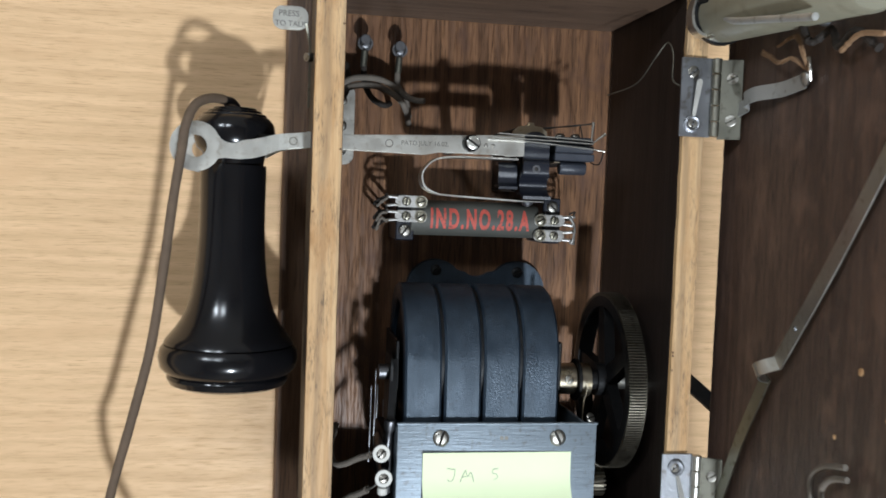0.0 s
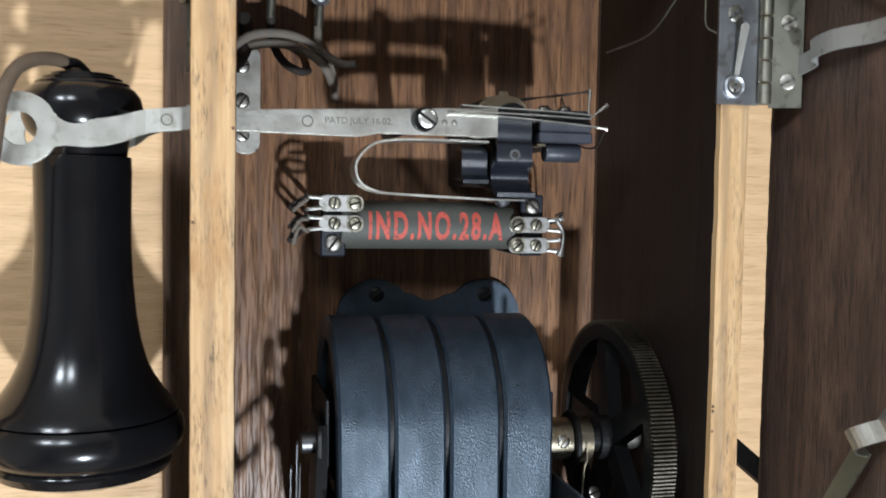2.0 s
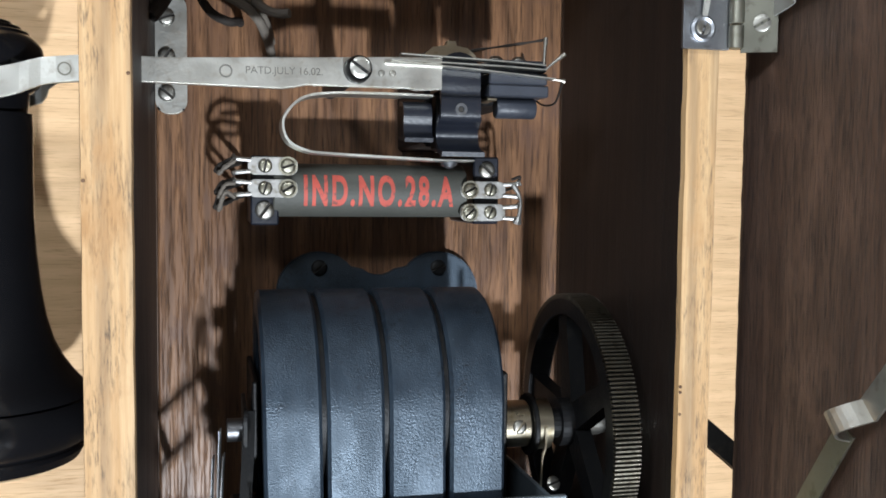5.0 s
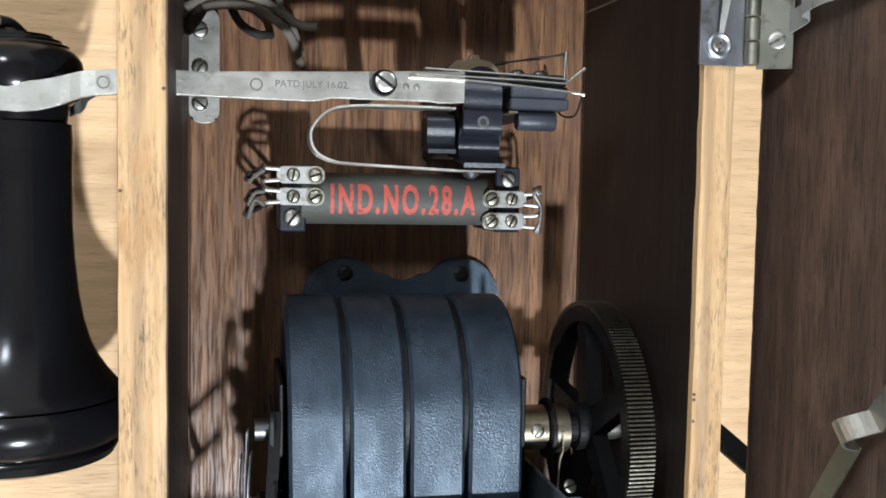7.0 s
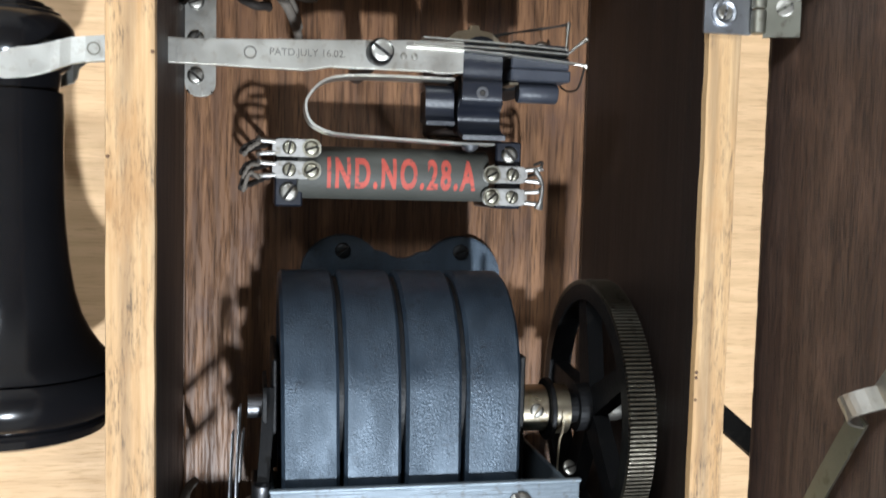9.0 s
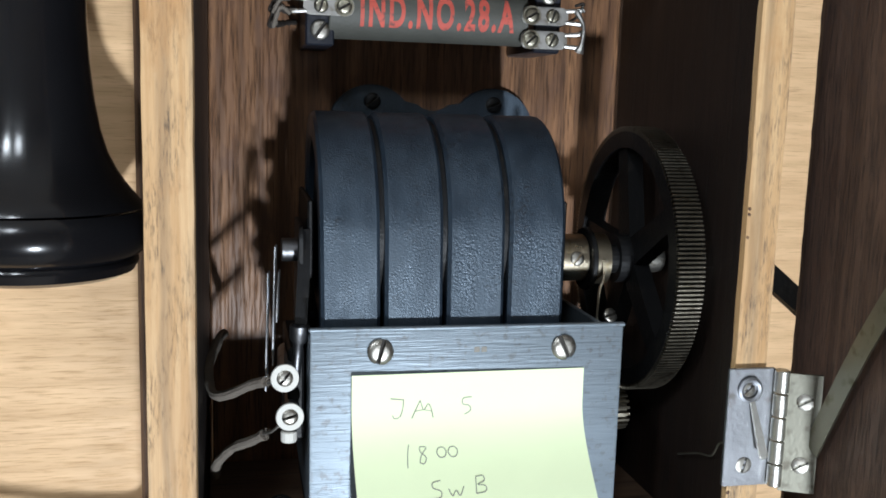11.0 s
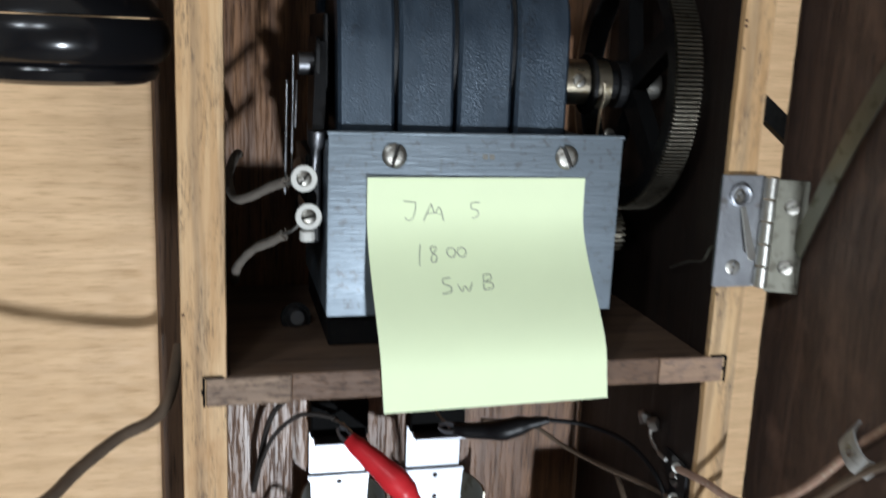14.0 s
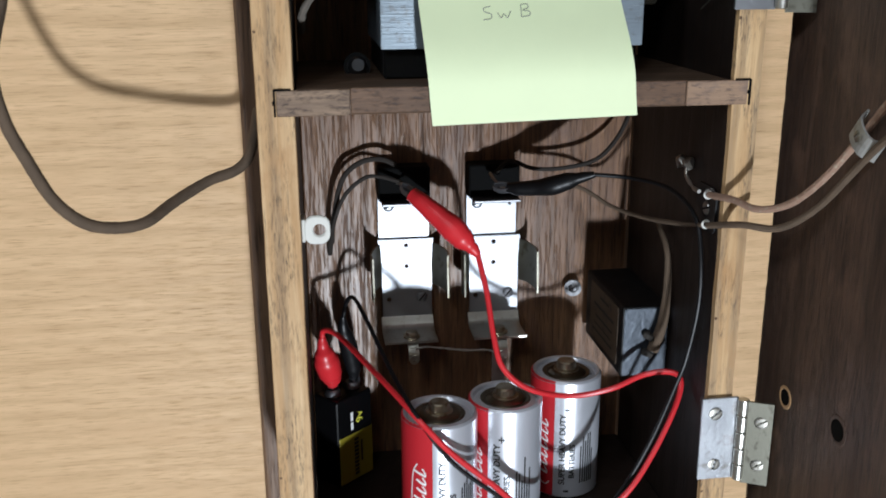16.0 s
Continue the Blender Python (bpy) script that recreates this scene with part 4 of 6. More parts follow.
# ---- induction coil ----
coil = thing("induction_coil", (0.084, DEEP, 1.482), "dark induction coil with red stencilled lettering and screw terminals", "induction coil")
CZ, CY, CR = 1.4822, 0.0800, 0.0098
tube = part("tube", turned([(0, 0), (0, CR - 0.0003), (0.0004, CR), (0.0716, CR), (0.072, CR - 0.0003), (0.072, 0)], (0.0455, CY, CZ), (1, 0, 0), 48), "coil_wrap", coil, "dark wrapped coil tube", True)
letters("IND.NO.28.A", 0.0158, Matrix.Translation((0.0560, CY, CZ)) @ Matrix(((1, 0, 0, 0), (0, 0, -1, 0), (0, 1, 0, 0), (0, 0, 0, 1))), "red_ink", tube, "stencil", CR + 0.00005, 0.00005, 0.50, drop=0.0054, bold=0.00058, space=1.27)
for x0, x1, z0, z1 in ((0.0375, 0.0475, 1.4695, 1.4945), (0.1205, 0.1305, 1.4700, 1.4955)):
    part("end_block", block(x0, x1, 0.0735, DEEP - 0.0003, z0, z1, 0.0006), "blue_fibre", coil, "blue-black fibre end block")
screw(coil, (0.0425, 0.0733, 1.4748), (0, -1, 0), 0.0034, 55)
screw(coil, (0.1257, 0.0733, 1.4905), (0, -1, 0), 0.0032, -45)


def terminal(x_screw, z, way):
    """A nickel terminal strip with two screws and a split lug, on the coil's end."""
    a, b = sorted((x_screw - way * 0.0060, x_screw + way * 0.0115))
    strip = part("terminal_strip", sheet(rounded(a, b, z - 0.0032, z + 0.0032, 0.0026), facing(0.0698), 0.0014, 0.0003), "strip_metal", coil, "dull nickel terminal strip")
    part("strip_pad", block(min(x_screw, x_screw + way * 0.009) - 0.001, max(x_screw, x_screw + way * 0.009) + 0.001, 0.0713, 0.0735, z - 0.0028, z + 0.0028, 0.0003), "blue_fibre", coil)
    screw(strip, (x_screw, 0.0696, z), (0, -1, 0), 0.0025, 70 + 900 * (z - 1.48), mat="old_brass_screw")
    part("screw_cup", turned([(0, 0.0024), (0, 0.0034), (0.0005, 0.0034), (0.0005, 0.0024)], (x_screw + way * 0.0080, 0.0697, z), (0, -1, 0), 20, None, True), "old_brass_screw", strip, "cup washer")
    screw(strip, (x_screw + way * 0.0080, 0.0694, z), (0, -1, 0), 0.0027, 35 - 1500 * (z - 1.48), mat="old_brass_screw")
    for s in (-1, 1):
        e = x_screw - way * 0.006
        part("lug", cable([(e + way * 0.001, 0.0700, z + s * 0.0020), (e - way * 0.004, 0.0695, z + s * 0.0024), (e - way * 0.0055, 0.0690, z + s * 0.0030)], 0.0007, 8, 4, None, (0.0008, 0.0009, 0.0014 if s > 0 else 0.0009)), "strip_metal", strip, "soldered lug", True)


terminal(0.0425, 1.4908, 1)
terminal(0.0425, 1.4828, 1)
terminal(0.1262, 1.4830, -1)
terminal(0.1262, 1.4745, -1)
for z, d in ((1.4930, 1), (1.4850, 0.4), (1.4800, -0.4)):
    part("cloth_lead", cable([(0.0315, 0.0690, z), (0.0275, 0.070, z - 0.002 * d), (0.0255, 0.075, z - 0.004), (0.028, 0.085, z - 0.003), (0.033, 0.1, z - 0.001), (0.036, DEEP - 0.001, z)], 0.0010, 8, 6, None, None, 0.5), "cloth_dark", coil, "dark frayed cloth lead")
    part("frayed_end", cable([(0.0320, 0.0680, z - 0.0005), (0.0285, 0.0672, z - 0.003 * d), (0.0262, 0.069, z - 0.0055)], 0.0008, 6, 5, None, None, 0.8), "cloth_grey", coil)
part("bare_lead", cable([(0.1350, 0.069, 1.4850), (0.1375, 0.068, 1.4800), (0.1372, 0.068, 1.4740), (0.1365, 0.069, 1.4705)], 0.0007, 8, 5, None, (0.0012, 0.0006, 0.0008, 0.0018)), "strip_metal", coil, "bare soldered lead", True)
part("bare_lead", cable([(0.1345, 0.069, 1.4870), (0.1385, 0.072, 1.4880), (0.1400, 0.085, 1.4840), (0.1395, DEEP - 0.001, 1.482)], 0.0006, 8, 5), "cloth_dark", coil)

# ---- binding posts with their cables ----
for x, z, tail in ((0.0190, 1.5780, [(0.0185, 0.092, 1.566), (0.0190, 0.091, 1.556), (0.0235, 0.089, 1.5475), (0.0300, 0.089, 1.5440), (0.034, 0.097, 1.5455), (0.035, 0.1095, 1.547)]), (0.0385, 1.5755, [(0.0375, 0.092, 1.563), (0.0380, 0.091, 1.555), (0.0430, 0.086, 1.5490), (0.0480, 0.083, 1.5468), (0.0520, 0.081, 1.5468)])):
    p = thing("binding_post", (x, DEEP, z), "dark metal binding post with a cable lug near the top", "terminal", "posts at the top of the cabinet")
    part("stud", rod((x, 0.090, z + 0.002), (x, DEEP, z + 0.002), 0.0030, 14), "post", p)
    part("washer", turned([(0, 0.0043), (0.001, 0.0043), (0.001, 0)], (x, 0.0925, z), (0, -1, 0), 20), "post", p)
    screw(p, (x, 0.0912, z), (0, -1, 0), 0.0032, 30, mat="post")
    part("cable_lug", rod((x - 0.0003, 0.0915, z - 0.004), (x - 0.0008, 0.0920, z - 0.013), 0.0019, 12), "dull_leaf", p, "crimped cable lug", True)
    part("lug_sleeve", cable(tail, 0.0017, 10, 6), "cloth_grey" if x > 0.03 else "cloth_dark", p, "cloth covered cable", True)
wires = thing("cross_cable", (0.007, 0.085, 1.552), "pair of grey cables looping from the cabinet wall", "cable")
for d in (0, 0.0042):
    part("cable", cable([(0.0032, 0.082, 1.551 - d), (0.0100, 0.085, 1.5565 - d), (0.0190, 0.087, 1.5585 - d), (0.0290, 0.088, 1.5575 - d), (0.0390, 0.090, 1.5520 - d), (0.044, 0.098, 1.546 - d), (0.047, 0.1095, 1.540 - d)], 0.0018, 10, 6), "cloth_grey", wires, "", True)
part("dark_tail", cable([(0.0032, 0.080, 1.543), (0.007, 0.083, 1.549), (0.009, 0.090, 1.556), (0.008, 0.097, 1.566)], 0.0028, 10, 6), "cloth_dark", wires, "", True)

# ---- talk button ----
btn = thing("talk_button", (-0.0115, 0.035, 1.56), "stamped metal talk button on a lever beside the cabinet", "button")
key = part("button_plate", sheet(rounded(-0.0312, -0.0140, 1.5725, 1.5840, 0.0048), facing(0.030), 0.0016, 0.0005), "nickel", btn, "oval stamped nickel plate")
letters("PRESS", 0.0040, facing(0.02994) @ Matrix.Translation((-0.0285, 1.5790, 0)), "stamp", key, thick=0.00002)
letters("TO TALK", 0.0037, facing(0.02994) @ Matrix.Translation((-0.0300, 1.5742, 0)), "stamp", key, thick=0.00002)
part("lever_bar", ribbon([(-0.0150, 0.0315, 1.576), (-0.0128, 0.034, 1.566), (-0.0125, 0.037, 1.552), (-0.0125, 0.040, 1.536)], 0.004, 0.0012, (0, 1, 0), 5), "tarnish", btn, "thin lever bar")
part("pivot", rod((-0.0145, 0.033, 1.5600), (-0.0112, 0.036, 1.5605), 0.0022, 14), "screw", btn)

# ---- magneto generator ----
gen = thing("magneto_generator", (0.085, 0.07, ZS + 0.005), "hand-cranked magneto with four black horseshoe magnets standing on the shelf", "generator")
MY, MZ, MR, MT = 0.0638, 1.4097, 0.0373, 0.0095


def magnet(x0, x1, lean):
    """A horseshoe of bar steel: two legs and the bow over them."""
    bm = bmesh.new()
    line = [(MY - MR, 1.3635), (MY - MR, 1.366)] + [(MY - MR, 1.370)] + [(MY - MR, 1.370 + (MZ - 1.370) * k / 3) for k in (1, 2)]
    line += [(MY - MR * math.cos(math.pi * k / 20), MZ + MR * math.sin(math.pi * k / 20)) for k in range(21)]
    line += [(MY + MR, 1.40), (MY + MR, 1.366), (MY + MR, 1.3635)]
    rings, n = [], len(line)
    for i, (y, z) in enumerate(line):
        a, b = Vector(line[max(i - 1, 0)]), Vector(line[min(i + 1, n - 1)])
        d = (b - a).normalized()
        nrm = Vector((-d.y, d.x))
        c = 0.0011
        s = lean * (1.41 - z)
        ring = []
        w = x1 - x0
        for u, t in ((c, 0), (0, c), (0, MT - c), (c, MT), (w - c, MT), (w, MT - c), (w, c), (w - c, 0)):
            p = Vector((y, z)) - nrm * t
            ring.append(bm.verts.new((x0 + u + s, p.x, p.y)))
        rings.append(ring)
    for a, b in zip(rings, rings[1:]):
        for k in range(8):
            bm.faces.new((a[k], a[(k + 1) % 8], b[(k + 1) % 8], b[k]))
    bm.faces.new(rings[0])
    bm.faces.new(rings[-1][::-1])
    return bm


for k in range(4):
    x = 0.0394 + 0.0205 * k
    part("magnet", magnet(x, x + 0.0188, 0.02 - 0.005 * k), "magnet", gen, "black japanned horseshoe magnet", True)
# Added filler rod: blocks light between the magnets and keeps their gaps dark.
part("gap_filler", rod((0.0420, MY, MZ), (0.1175, MY, MZ), 0.0350, 48), "black_iron", gen, "", True)
part("pole_core", block(0.043, 0.121, MY - 0.021, MY + 0.021, 1.335, 1.425, 0.004), "black_iron", gen)
ears = [(0.0475, 1.430)]
ears += [(0.0657 - 0.0172 * math.cos(radians(a)), 1.4402 + 0.0172 * math.sin(radians(a))) for a in range(0, 141, 10)]
ears += [(0.0903 + 0.0085 * math.sin(radians(a)), 1.4545 - 0.0068 * math.cos(radians(a))) for a in range(-50, 51, 20)]
ears += [(0.1148 - 0.0172 * math.cos(radians(a)), 1.4400 + 0.0172 * math.sin(radians(a))) for a in range(40, 181, 10)]
ears += [(0.1320, 1.430)]
ear = part("ear_plate", sheet(ears, facing(0.1062), 0.0035, 0.0006), "magnet", gen, "black mounting plate with two round ears")
screw(ear, (0.0657, 0.1056, 1.4510), (0, -1, 0), 0.0032, 40, mat="black_iron")
screw(ear, (0.1148, 0.1056, 1.4507), (0, -1, 0), 0.0032, 20, mat="black_iron")
cover = bmesh.new()
part("core_block", block(0.0380, 0.1384, 0.0243, 0.0975, 1.3167, 1.3630, 0.0010), "black_iron", gen)
block(0.0362, 0.1402, 0.0225, 0.0241, 1.3165, 1.3795, 0.0007, cover, 2)
for x0, x1 in ((0.0362, 0.0378), (0.1386, 0.1402)):
    part("side_plate", block(x0, x1, 0.0242, 0.098, 1.3167, 1.3760, 0.0006), "cover", gen)
part("cover", cover, "cover", gen, "brushed grey metal cover", True)
part("cover_lip", block(0.0358, 0.1408, 0.0221, 0.0243, 1.3787, 1.3800, 0.0004), "cover", gen)
part("base", block(0.0375, 0.1390, 0.026, 0.098, ZS + 0.0048, 1.3165, 0.0008), "black_iron", gen, "dark base block")
screw(gen, (0.0583, 0.0222, 1.3722), (0, -1, 0), 0.0042, 75)
screw(gen, (0.1193, 0.0222, 1.3722), (0, -1, 0), 0.0042, -65)
bars([(0.089, 0.0908, 1.3712, 1.3730), (0.0914, 0.0932, 1.3712, 1.3730)], facing(0.02245), "stamp", gen, "stamped_mark")

# gear wheel on the crank shaft
GY, GZ, GX0, GX1, GR = 0.0575, 1.3962, 0.1524, 0.1616, 0.0480
wheel = bmesh.new()
turned([(0, GR - 0.0075), (0, GR - 0.0016), (GX1 - GX0, GR - 0.0016), (GX1 - GX0, GR - 0.0075)], (GX0, GY, GZ), (1, 0, 0), 96, wheel, True)
turned([(-0.003, 0), (-0.003, 0.009), (0.0075, 0.009), (0.0075, 0)], (GX0, GY, GZ), (1, 0, 0), 28, wheel)
gear = part("gear_wheel", wheel, "black_iron", gen, "large black spoked gear wheel")
for k in range(5):
    a = radians(72 * k + 8)
    d = Vector((0, math.cos(a), math.sin(a)))
    w = Vector((0, -d.z, d.y))
    c0, c1 = Vector((0, GY, GZ)) + d * 0.007, Vector((0, GY, GZ)) + d * (GR - 0.006)
    spoke = bmesh.new()
    v = [spoke.verts.new(p + Vector((x, 0, 0))) for x in (GX0 + 0.0016, GX1 - 0.0016) for p in (c0 - w * 0.0052, c0 + w * 0.0052, c1 + w * 0.0040, c1 - w * 0.0040)]
    for f in ((0, 1, 2, 3), (7, 6, 5, 4), (0, 4, 5, 1), (1, 5, 6, 2), (2, 6, 7, 3), (3, 7, 4, 0)):
        spoke.faces.new([v[i] for i in f])
    part("spoke", spoke, "black_iron", gear)
teeth = bmesh.new()
NT = 200
for k in range(NT):
    a = 2 * math.pi * k / NT
    d, w = Vector((0, math.cos(a), math.sin(a))), Vector((0, -math.sin(a), math.cos(a)))
    c = Vector((0, GY, GZ))
    r0, r1, h0, h1_ = GR - 0.0018, GR + 0.0002, 0.00050, 0.00028
    v = [teeth.verts.new(c + d * r + w * s + Vector((x, 0, 0))) for x in (GX0, GX1) for r, s in ((r0, -h0), (r0, h0), (r1, h1_), (r1, -h1_))]
    for f in ((0, 1, 2, 3), (7, 6, 5, 4), (0, 4, 5, 1), (1, 5, 6, 2), (2, 6, 7, 3), (3, 7, 4, 0)):
        teeth.faces.new([v[i] for i in f])
tagged(part("gear_teeth", teeth, "gear", gear, "fine oily gear teeth"), kind="stuff")
part("shaft_end", turned([(0, 0.0055), (0.006, 0.0055), (0.008, 0.0050), (0.0085, 0.004), (0.0085, 0)], (GX1 - 0.0015, GY, GZ), (1, 0, 0), 24), "screw", gen, "polished shaft end", True)
part("shaft", rod((0.124, 0.055, GZ), (GX0, 0.0565, GZ), 0.0055, 20), "black_iron", gen)
col = part("collar", turned([(-0.0045, 0.0050), (-0.0045, 0.0082), (-0.0041, 0.0086), (0.0090, 0.0086), (0.0094, 0.0082), (0.0094, 0.0050)], (0.1275, 0.0560, GZ + 0.0005), (1, 0, 0), 28, None, True), "brass", gen, "nickelled brass collar", True)
screw(col, (0.1320, 0.0478, 1.3975), (0, -1, 0.1), 0.0026, 50)
part("collar_ring", turned([(0, 0.0040), (0, 0.0092), (0.0055, 0.0092), (0.0055, 0.0040)], (0.1395, 0.0560, GZ), (1, 0, 0), 28, None, True), "brass", gen, "", True)
part("black_ring", turned([(0, 0.0040), (0, 0.0112), (0.0004, 0.0116), (0.0016, 0.0116), (0.002, 0.0112), (0.002, 0.0040)], (0.1371, 0.0560, GZ), (1, 0, 0), 28, None, True), "black_iron", gen, "", True)
part("brush_spring", ribbon([(0.1418, 0.0475, 1.397), (0.1415, 0.0458, 1.391), (0.1402, 0.0455, 1.387), (0.1398, 0.0455, 1.380), (0.1396, 0.046, 1.366)], 0.0026, 0.0006, (0.3, 1, 0), 5), "brass", gen, "bent brass brush spring")
part("pinion_core", rod((0.1265, 0.0575, 1.3385), (0.1560, 0.0575, 1.3385), 0.0066, 24), "gear", gen)
pin = bmesh.new()
for k in range(20):
    a = 2 * math.pi * k / 20
    c = Vector((0.1515, 0.0575 + 0.0070 * math.cos(a), 1.3385 + 0.0070 * math.sin(a)))
    one = bmesh.new()
    bmesh.ops.create_cube(one, size=1, matrix=Matrix.Translation(c) @ Matrix.Rotation(a, 4, "X") @ Matrix.Diagonal((0.0100, 0.0016, 0.0009, 1)))
    merge(pin, one)
part("pinion_teeth", pin, "gear", gen, "small brass pinion")
part("end_plate", block(0.1245, 0.1268, 0.046, 0.096, 1.315, 1.418, 0.0006), "black_iron", gen)
part("end_plate", block(0.0368, 0.0388, 0.046, 0.096, 1.380, 1.418, 0.0006), "black_iron", gen)
screw(gen, (0.1425, 0.040, 1.3785), (0.3, -1, 0.5), 0.0026, 10)

# contact springs and terminals at the near end
part("bearing", rod((0.0285, 0.052, 1.4005), (0.0360, 0.052, 1.4005), 0.0040, 20), "post", gen, "small steel bearing end", True)
part("bearing_plate", sheet(rounded(-0.070, -0.040, 1.372, 1.410, 0.004), facing_left(0.0338), 0.0012, 0.0003), "black_iron", gen)
for x, y, z0, z1 in ((0.0262, 0.035, 1.4035, 1.366), (0.0240, 0.034, 1.395, 1.358), (0.0274, 0.036, 1.395, 1.380)):
    part("contact_blade", ribbon([(x, y + 0.006, z0), (x - 0.0006, y, (z0 + z1) / 2), (x - 0.0009, y - 0.001, z1)], 0.0052, 0.0004, (0.12, 1, 0), 4), "steel", gen, "upright steel contact blade")
tubee = part("spring_tube", turned([(0, 0.0014), (0.006, 0.0015), (0.012, 0.0016), (0.014, 0.0030), (0.0185, 0.0032), (0.0185, 0.0024), (0.0170, 0.0024), (0.0165, 0)], (0.0325, 0.034, 1.3605), (0.06, -0.08, 1), 18), "post", gen, "small dark steel tube", True)
part("spring_rod", ribbon([(0.0340, 0.034, 1.379), (0.0352, 0.040, 1.396), (0.0358, 0.046, 1.408)], 0.0040, 0.0012, (1, 0, 0), 4), "black_iron", gen)
for x, y, z, a in ((0.0285, 0.0245, 1.3640, 50), (0.0302, 0.0255, 1.3510, 15)):
    post = part("terminal_post", rod((x + 0.0004, y + 0.0012, z), (x + 0.002, 0.058, z), 0.0030, 14), "steel", gen, "terminal post")
    part("terminal_washer", turned([(0, 0.0026), (0, 0.0043), (0.0005, 0.0045), (0.0012, 0.0043), (0.0012, 0.0026)], (x, y, z), (0.05, -1, 0.1), 28, None, True), "white_fibre", post, "white ring washer", True)
    screw(post, (x, y - 0.0004, z), (0.05, -1, 0.1), 0.0027, a)
part("terminal_block", block(0.0300, 0.0352, 0.034, 0.075, 1.340, 1.371, 0.0008), "black_iron", gen)
part("terminal_nub", rod((0.0300, 0.0265, 1.346), (0.0300, 0.0265, 1.3425), 0.0026, 12), "white_fibre", gen)
part("foot_washer", turned([(0, 0.0030), (0, 0.0058), (0.0008, 0.0056), (0.0008, 0.0030)], (0.0285, 0.0525, 1.3075), (0.1, -1, 0.3), 22, None, True), "black_iron", gen, "dark washer", True)
foot = part("foot_screw", turned([(0, 0.0040), (0.0016, 0.0040), (0.0030, 0.0026), (0.0030, 0)], (0.0285, 0.052, 1.3075), (0.1, -1, 0.3), 18), "post", gen, "dark foot screw", True)

for pts, bare in (([(0.0225, 0.0262, 1.3625), (0.0185, 0.0300, 1.3605), (0.0110, 0.0350, 1.3560), (0.0062, 0.0400, 1.3550), (0.0045, 0.052, 1.3600), (0.0075, 0.068, 1.366), (0.009, 0.085, 1.364)], [(0.0285, 0.0240, 1.3640), (0.0262, 0.0245, 1.3630), (0.0240, 0.0255, 1.3622), (0.0215, 0.0270, 1.3622)]), ([(0.0222, 0.0292, 1.3440), (0.0180, 0.0320, 1.3410), (0.0128, 0.0355, 1.3380), (0.0092, 0.0395, 1.3335), (0.0070, 0.0440, 1.3290), (0.0065, 0.052, 1.322)], [(0.0300, 0.0248, 1.3495), (0.0270, 0.0258, 1.3480), (0.0245, 0.0275, 1.3455), (0.0215, 0.0295, 1.3440)])):
    w = thing("terminal_wire", pts[-1], "grey cloth-covered wire with a frayed bare end", "wire", "wires to the magneto terminals")
    part("cloth_cover", cable(pts, 0.0016, 9, 6, None, None, 0.25), "cloth_grey", w, "", True)
    part("bare_end", cable(bare, 0.00045, 7, 6), "bare_wire", w, "", True)
    fr = bmesh.new()
    rnd = random.Random(4)
    for k in range(14):
        p = Vector(pts[0])
        q = p + Vector((rnd.uniform(-0.001, 0.002), rnd.uniform(-0.0012, 0.0008), rnd.uniform(-0.003, 0.003)))
        cable([p, (p + q) / 2 + Vector((0.0005, 0, 0)), q], 0.00012, 4, 2, fr)
    part("frayed_threads", fr, "cloth_grey", w)

# ---- sticky note ----
note = bmesh.new()
NU, NV = 20, 30
NW, NH = 0.0775, 0.0765


def on_note(s, t, lift=0.0):
    """Place on the note: s across from 0 to 1, t down from 0 to 1."""
    x = 0.0492 + 0.0035 * t * t + s * NW
    f = min(1, max(0, (t - 0.16) / 0.64))
    y = 0.0208 + 0.0012 * s * (1 - f) - 0.0238 * f * f * (3 - 2 * f) - 0.0012 * s * t * t + 0.0015 * max(0, t - 0.8)
    z = 1.3650 - NH * t * (1 - 0.03 * t) + 0.0022 * s * t
    return Vector((x, y - lift, z))


grid = [[note.verts.new(on_note(i / NU, j / NV)) for i in range(NU + 1)] for j in range(NV + 1)]
for j in range(NV):
    for i in range(NU):
        note.faces.new((grid[j][i], grid[j][i + 1], grid[j + 1][i + 1], grid[j + 1][i]))
got = bmesh.ops.extrude_face_region(note, geom=note.faces[:])
for v in got["geom"]:
    if isinstance(v, bmesh.types.BMVert):
        v.co.y += 0.00018
sticky = tagged(part("sticky_note", note, "paper", None, "", True), "yellow-green sticky note with pencilled writing on the magneto cover", "note")


def stroke(points, r=0.00019):
    """A pencil stroke on the note through (s, t) places."""
    part("pencil_stroke", cable([on_note(s, t, 0.00003) for s, t in points], r, 5, 5), "pencil", sticky)


# J M 5
stroke([(0.160, 0.105), (0.215, 0.112)])
stroke([(0.215, 0.112), (0.212, 0.150), (0.200, 0.185), (0.178, 0.192), (0.168, 0.178)])
stroke([(0.250, 0.195), (0.270, 0.150), (0.285, 0.118)])
stroke([(0.285, 0.118), (0.300, 0.160), (0.318, 0.135), (0.330, 0.150), (0.340, 0.195)])
stroke([(0.262, 0.165), (0.300, 0.160), (0.335, 0.168)], 0.00013)
stroke([(0.505, 0.112), (0.470, 0.116), (0.468, 0.142), (0.495, 0.150), (0.500, 0.172), (0.475, 0.188)])
# 1800
stroke([(0.230, 0.298), (0.222, 0.338), (0.218, 0.383)])
stroke([(0.300, 0.310), (0.275, 0.310), (0.278, 0.330), (0.298, 0.348), (0.290, 0.370), (0.272, 0.366), (0.280, 0.340), (0.302, 0.314)])
for c in (0.365, 0.413):
    stroke([(c + 0.020 * math.cos(k), 0.333 + 0.020 * math.sin(k)) for k in (-1.2, -2.2, -3.2, -4.3, -5.4, -6.5, -7.4)])
